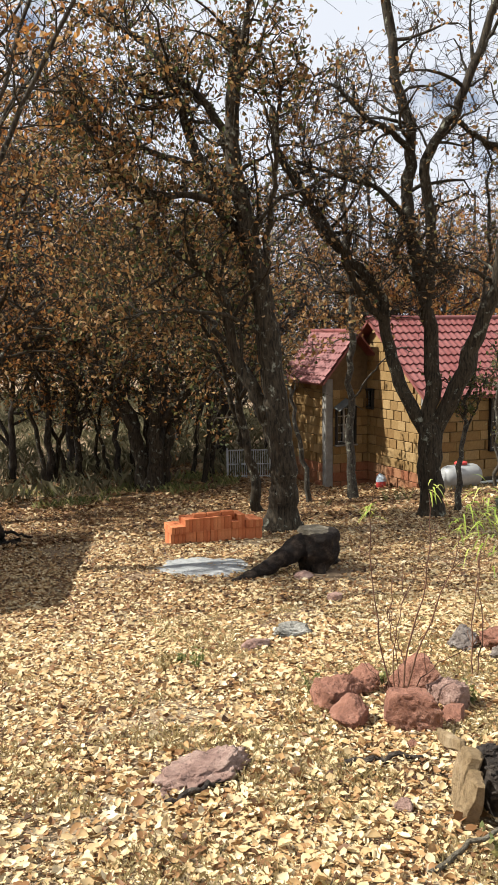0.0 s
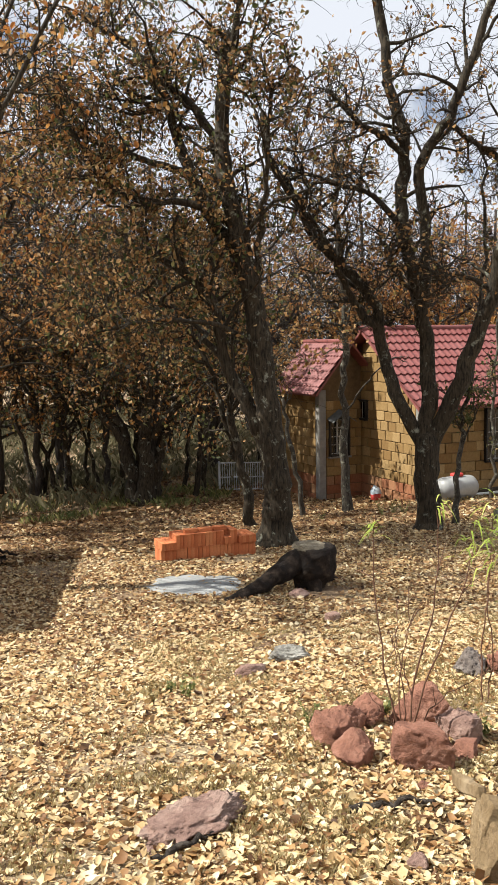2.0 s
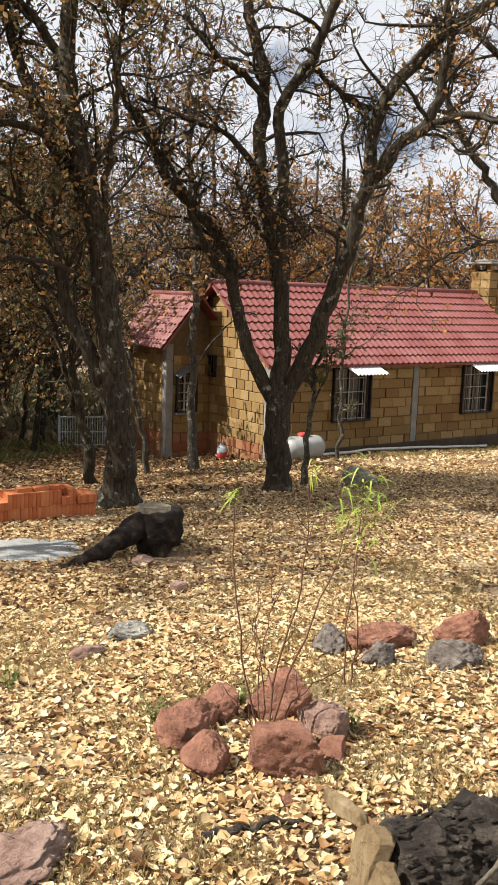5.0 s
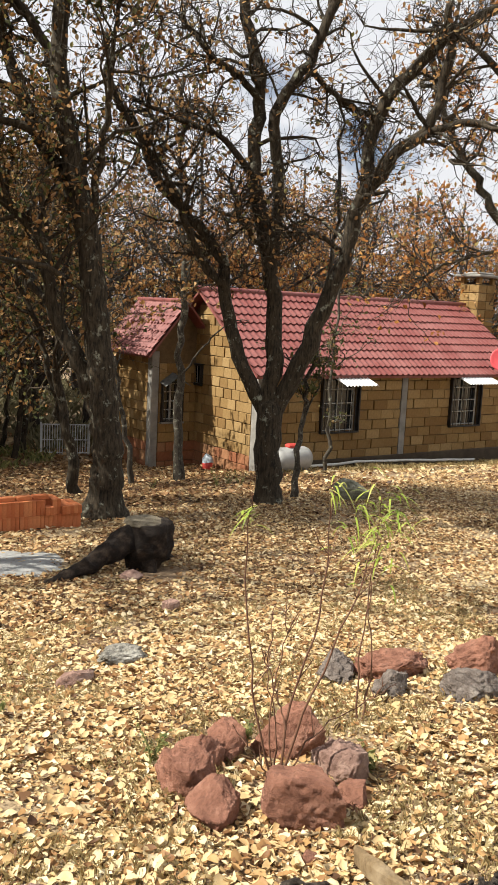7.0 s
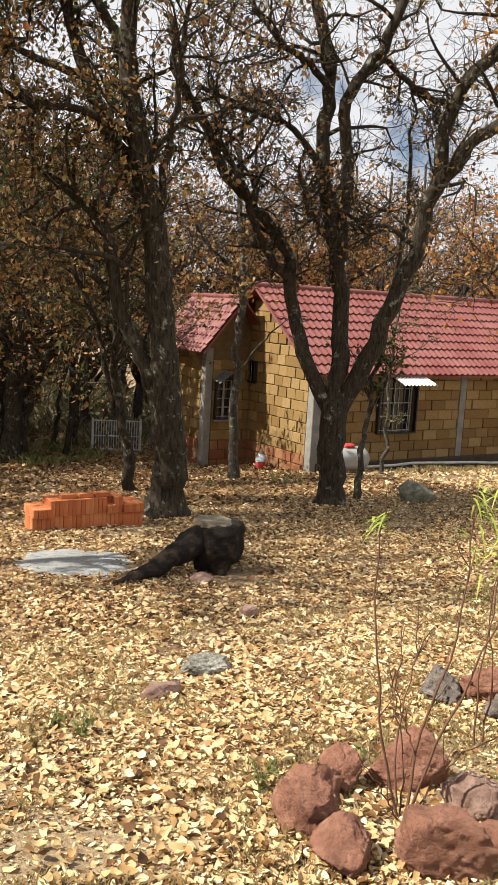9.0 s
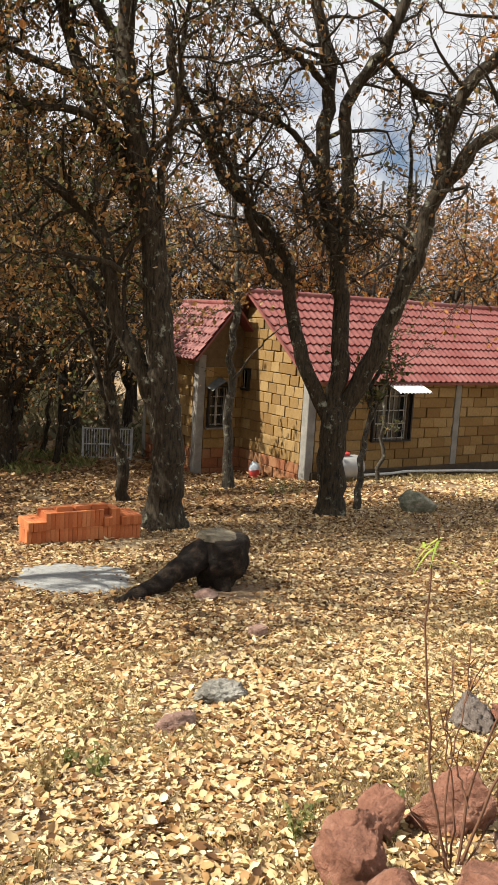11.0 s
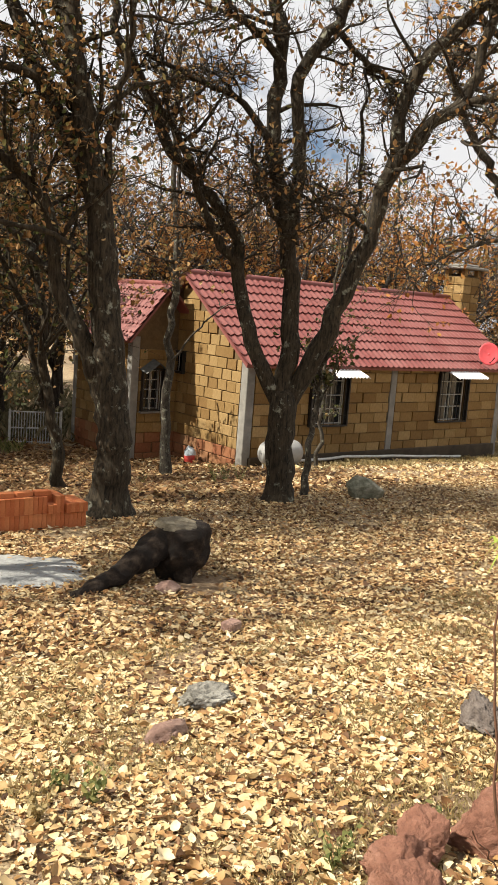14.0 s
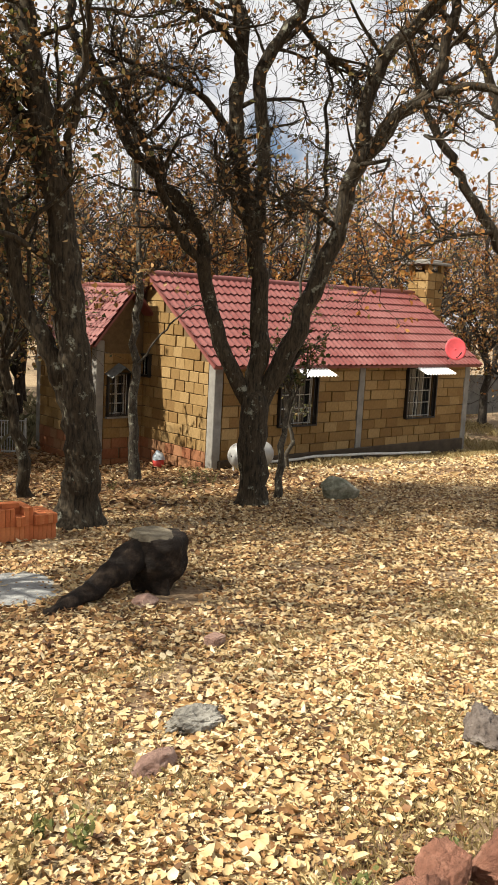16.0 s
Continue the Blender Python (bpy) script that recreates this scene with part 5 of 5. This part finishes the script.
def weed(x, y, h, n, mat, label):
    w = thing("weed", (x, y, gz(x, y)), label, "plant", "low weeds")
    sp = []
    for _ in range(n):
        a, l = rs.uniform(0, 6.28), h * rs.uniform(0.5, 1.1)
        e = np.array((math.cos(a) * l * 0.45, math.sin(a) * l * 0.45, l))
        V, Fc = [], []
        sweep(V, Fc, np.array([(0, 0, 0), e * np.array((0.4, 0.4, 0.5)), e]), (0.003, 0.002, 0.001), 4)
        put(new("stalk", mesh_of("stalk", V, Fc, mat)), w)
        for u in np.linspace(0.2, 1, 6):
            sp.append(e * u + rs.normal(0, 0.01, 3))
    V, Fc = leaf_cloud(rs, np.array(sp), 0.035, 0.0)
    put(new("foliage", mesh_of("foliage", V, Fc, mat)), w)


for x, y, h, n, m in ((2.48, 5.98, 0.2, 9, WEED), (2.02, 6.95, 0.16, 8, WEED), (1.95, 7.15, 0.12, 6, WEED), (3.05, 6.0, 0.12, 7, WEED), (3.3, 5.3, 0.14, 8, WEED), (3.6, 5.4, 0.1, 6, STRAW), (1.75, 6.9, 0.15, 10, STRAW), (2.1, 3.55, 0.14, 9, WEED), (2.25, 3.5, 0.12, 8, WEED),
                      (9.6, 16.3, 0.35, 10, WEED), (9.9, 16.0, 0.3, 10, WEED), (10.2, 16.8, 0.35, 12, WEED), (8.9, 17.6, 0.25, 8, WEED), (5.3, 10.95, 0.15, 6, STRAW)):
    weed(x, y, h, n, m, "low green weed in leaf litter" if m is WEED else "dry straw-coloured weed in leaf litter")

# ---------------------------------------------------------------- leaf litter, twigs and dry grass
rl = np.random.RandomState(123)


def wedge(n, y0, y1, lo, hi, power=1.0):
    y = y0 + (y1 - y0) * rl.rand(n) ** power
    x = lo(y) + (hi(y) - lo(y)) * rl.rand(n)
    return x, y


def litter(name, n, y0, y1, lo, hi, size, mat, label, power=1.0, lift=0.012, keep=None):
    x, y = wedge(n, y0, y1, lo, hi, power)
    patch = np.array([noise.noise((a * 1.1, b * 1.1, 9.0)) for a, b in zip(x, y)])
    ok = rl.rand(n) < 0.72 + 0.9 * patch
    inside = ((x - 3.82) / 0.62) ** 2 + ((y - 11.6) / 0.72) ** 2 < 1
    ok &= ~inside | (rl.rand(n) < 0.12)
    ok &= ~((x > 11.7) & (y > 22.7)) & ~((x > 13.0) & (y > 19.9))
    ok &= ~((x < 1.0) & (y < 4.7)) | (rl.rand(n) < 0.55)
    x, y = x[ok], y[ok]
    z = np.array([gz(a, b) for a, b in zip(x, y)]) + lift * rl.uniform(0.2, 2.2, len(x))
    where = np.stack([x, y, z], 1)
    near = y1 < 8
    V, Fc = curled_leaves(rl, where, size) if near else leaf_cloud(rl, where, size, flat=True)
    return tagged(new(name, mesh_of(name, V, Fc, mat, near)), label, "leaves", kind="stuff")


def clear(y):
    return -0.6 + 0 * y


def beyond(y):
    return 2.2 + 0.62 * y


litter("leaf_litter", 56000, 2.6, 7.5, clear, beyond, 0.043, LITTER, "dry cream and tan oak leaves covering the earth", 1.0, 0.014)
litter("leaf_litter", 60000, -2.5, 9.0, lambda y: -6 + 0 * y, lambda y: np.where(y < 2.6, 7.0, -0.6), 0.06, LITTER, "dry tan oak leaves around the path", 1.0)
litter("leaf_crumbs", 150000, 2.6, 9.0, clear, beyond, 0.022, LITTER, "crumbled leaf bits between the leaves", 1.0, 0.006)
litter("leaf_litter", 125000, 7.5, 14.5, lambda y: -0.4 + 0.0 * y, lambda y: 1.6 * (y - 4.2) + 2.6, 0.047, LITTER, "dry cream and tan oak leaves covering the earth", 1.0)
# brown leaves with tree shade put into their colour, here and below
litter("leaf_litter", 65000, 9.0, 15.5, lambda y: -0.4 + 0.0 * y, lambda y: 1.6 * (y - 4.2) + 2.6, 0.05, LITTER_SHADED, "brown oak leaves darkened for tree shade among the pale ones", 1.0)
litter("leaf_litter", 28000, 14.5, 23.5, lambda y: 0.3 + 0.0 * y, lambda y: 1.6 * (y - 4.2) + 0.9, 0.09, LITTER, "dry tan oak leaves under the trees", 1.0, 0.02)
litter("leaf_litter", 55000, 14.5, 24.5, lambda y: 0.3 + 0.0 * y, lambda y: 13 + 0.0 * y, 0.085, LITTER_SHADED, "brown oak leaves under the trees, darkened for their shade", 1.0, 0.025)
litter("leaf_litter", 9000, 23.5, 30, lambda y: 1 + 0 * y, lambda y: 13 + 0 * y, 0.15, LITTER_SHADED, "brown oak leaves under the trees, darkened for their shade", 1.0, 0.02)


def grass(name, n, y0, y1, lo, hi, h, mat, label, power=1.0, clump=1.0):
    x, y = wedge(n, y0, y1, lo, hi, power)
    c = np.array([noise.noise((a * clump, b * clump, 31.0)) for a, b in zip(x, y)])
    ok = c > 0.05
    x, y = x[ok], y[ok]
    n = len(x)
    z = np.array([gz(a, b) for a, b in zip(x, y)])
    a = rl.uniform(0, 6.28, n)
    ln = h * rl.uniform(0.4, 1.2, n)
    d = np.stack([np.cos(a), np.sin(a)], 1) * (ln * rl.uniform(0.1, 0.9, n))[:, None]
    w = 0.0025 + 0.01 * h
    s = np.stack([-np.sin(a), np.cos(a)], 1) * w
    p = np.stack([x, y], 1)
    V = np.stack([np.column_stack([p + s, z]), np.column_stack([p - s, z]), np.column_stack([p + d * 0.5, z + ln * 0.7]), np.column_stack([p + d, z + ln * 0.85])], 1).reshape(-1, 3)
    o = np.arange(n)[:, None] * 4
    Fc = np.concatenate([o + np.array((0, 1, 2)), o + np.array((2, 1, 3))], 0)
    return tagged(new(name, mesh_of(name, V.tolist(), Fc.tolist(), mat)), label, "grass", kind="stuff")


grass("dry_grass", 80000, 2.6, 9, clear, beyond, 0.055, STRAW, "short dry straw grass among the leaves", clump=1.4)
grass("dry_grass", 34000, 25.5, 58, lambda y: -4 + 0.0 * y, lambda y: 14 + 0.1 * y, 0.6, DULL_GRASS, "tall dull dry grass at the wood's edge", clump=0.3)
grass("dry_grass", 42000, 27.5, 64, lambda y: -5 + 0.0 * y, lambda y: 13 + 0.1 * y, 0.55, DULL_GRASS, "dull grass under the far trees", clump=1.1)
grass("dry_grass", 7000, 17.5, 19.9, lambda y: 13 + 0 * y, lambda y: 24 + 0 * y, 0.16, STRAW, "dry grass before the house wall", clump=0.8)
grass("dry_grass", 5000, 24, 27, lambda y: 3 + 0 * y, lambda y: 11 + 0 * y, 0.25, WEED, "green and straw grass under the trees", clump=0.6)

grass("dry_grass", 26000, 15, 32, lambda y: 22.8 + 0 * y, lambda y: 36 + 0 * y, 0.3, STRAW, "pale dry grass beyond the house", clump=0.3)

# ---------------------------------------------------------------- stacked bricks
stack = thing("brick_stack", (4.73, 13.60, gz(4.73, 13.60) - 0.02), "low stack of new orange bricks stood on end", "brick stack", rz=-2)
bm = box(0.0566, 0.114, 0.205, (0, 0, 0), 0.004)
brick_me = bpy.data.meshes.new("brick")
bm.to_mesh(brick_me)
bm.free()
brick_me.materials.append(BRICK)
rb = random.Random(8)


def lay_brick(u, v, h, rx=0.0, ry=0.0):
    bob = new("brick", brick_me)
    bob.parent = stack
    bob.matrix_basis = pose(u + rb.uniform(-0.002, 0.002), v + rb.uniform(-0.004, 0.004), h, rx + rb.uniform(-1, 1), ry + rb.uniform(-0.8, 0.8), rb.uniform(-3, 3))


for row in range(3):
    for i in range(26):
        u, v = -0.72 + i * 0.0575, -0.115 + row * 0.117
        lay_brick(u, v, 0.12)
        if 4 <= i < 21 and not (row != 1 and 17 <= i <= 18):
            lay_brick(u, v, 0.326)
        elif i % 4 == 0 or i % 4 == 2:
            lay_brick(u, v, 0.278, 90)
        else:
            lay_brick(u, v, 0.276, 90)
for i in range(8, 17):
    if i % 4 == 0:
        lay_brick(-0.72 + i * 0.0575, -0.06, 0.457, 0, 90)

# ---------------------------------------------------------------- wall blocks
def block_mesh(sx, sy, sz, mat, name="block"):
    bm = box(sx, sy, sz, (0, 0, 0), 0.01)
    me = bpy.data.meshes.new(name)
    bm.to_mesh(me)
    bm.free()
    me.materials.append(mat)
    return me


COURSE = 0.262
rk = random.Random(3)
meF, meFr = block_mesh(1, 0.05, COURSE - 0.014, BLOCK), block_mesh(1, 0.05, COURSE - 0.014, BLOCK_RED)


def lay(parent, lo, hi, z_low, z_high, place, holes=(), top=None, red_to=-9.0, run_=0.48):
    """Courses of blocks between lo and hi along a wall, with openings left free."""
    k = 0
    z = z_low
    while z + COURSE <= z_high + 0.01:
        zc = z + COURSE / 2
        a = lo - (run_ / 2 if k % 2 else 0)
        while a < hi:
            s, e = max(a, lo), min(a + run_, hi)
            spans = [(s, e)]
            for h0, h1, hz0, hz1 in holes:
                if hz0 - 0.06 < zc < hz1 + 0.06:
                    nxt = []
                    for p, q in spans:
                        if q <= h0 or p >= h1:
                            nxt.append((p, q))
                        else:
                            if p < h0:
                                nxt.append((p, h0))
                            if q > h1:
                                nxt.append((h1, q))
                    spans = nxt
            for p, q in spans:
                if q - p < 0.06:
                    continue
                if top and min(top(p), top(q)) < z + COURSE:
                    continue
                ob = new("block", meFr if zc < red_to else meF)
                ob.parent = parent
                m = place((p + q) / 2, zc)
                ob.matrix_basis = m @ pose(0, rk.uniform(-0.012, 0.008), rk.uniform(-0.006, 0.006), rk.uniform(-1.2, 1.2), rk.uniform(-0.9, 0.9), rk.uniform(-0.8, 0.8)) @ Matrix.Diagonal((q - p - 0.014, 1, 1, 1))
            a += run_ + rk.uniform(-0.03, 0.03)
        z += COURSE
        k += 1


lay(wall_front, X0 + 0.23, 17.88, -2.22, 0.16, lambda a, z: pose(a, Y0 + 0.005, z), ((W1[0] - 0.05, W1[1] + 0.05, WZ[0] - 0.03, WZ[1]),))
lay(wall_front, 18.12, X1 - 0.23, -2.22, 0.16, lambda a, z: pose(a, Y0 + 0.005, z), ((W2[0] - 0.05, W2[1] + 0.05, WZ[0] - 0.03, WZ[1]),))
lay(wall_gable, Y0 + 0.23, 22.95, -3.05, 2.0, lambda a, z: pose(X0 + 0.005, a, z, 0, 0, 90), ((SW[0] - 0.03, SW[1] + 0.03, *SZ),), rake, -2.1, 0.36)
lay(wall_annex_side, AY0 + 0.2, AY1 - 0.1, -3.05, 0.42, lambda a, z: pose(AX + 0.005, a, z, 0, 0, 90), (), None, -2.1, 0.36)
lay(wall_annex_front, AX + 0.2, X0 - 0.02, -3.05, 0.3, lambda a, z: pose(a, AY0 + 0.005, z), ((AW[0] - 0.04, AW[1] + 0.04, AZ[0] - 0.04, AZ[1] + 0.03),), None, -2.1)
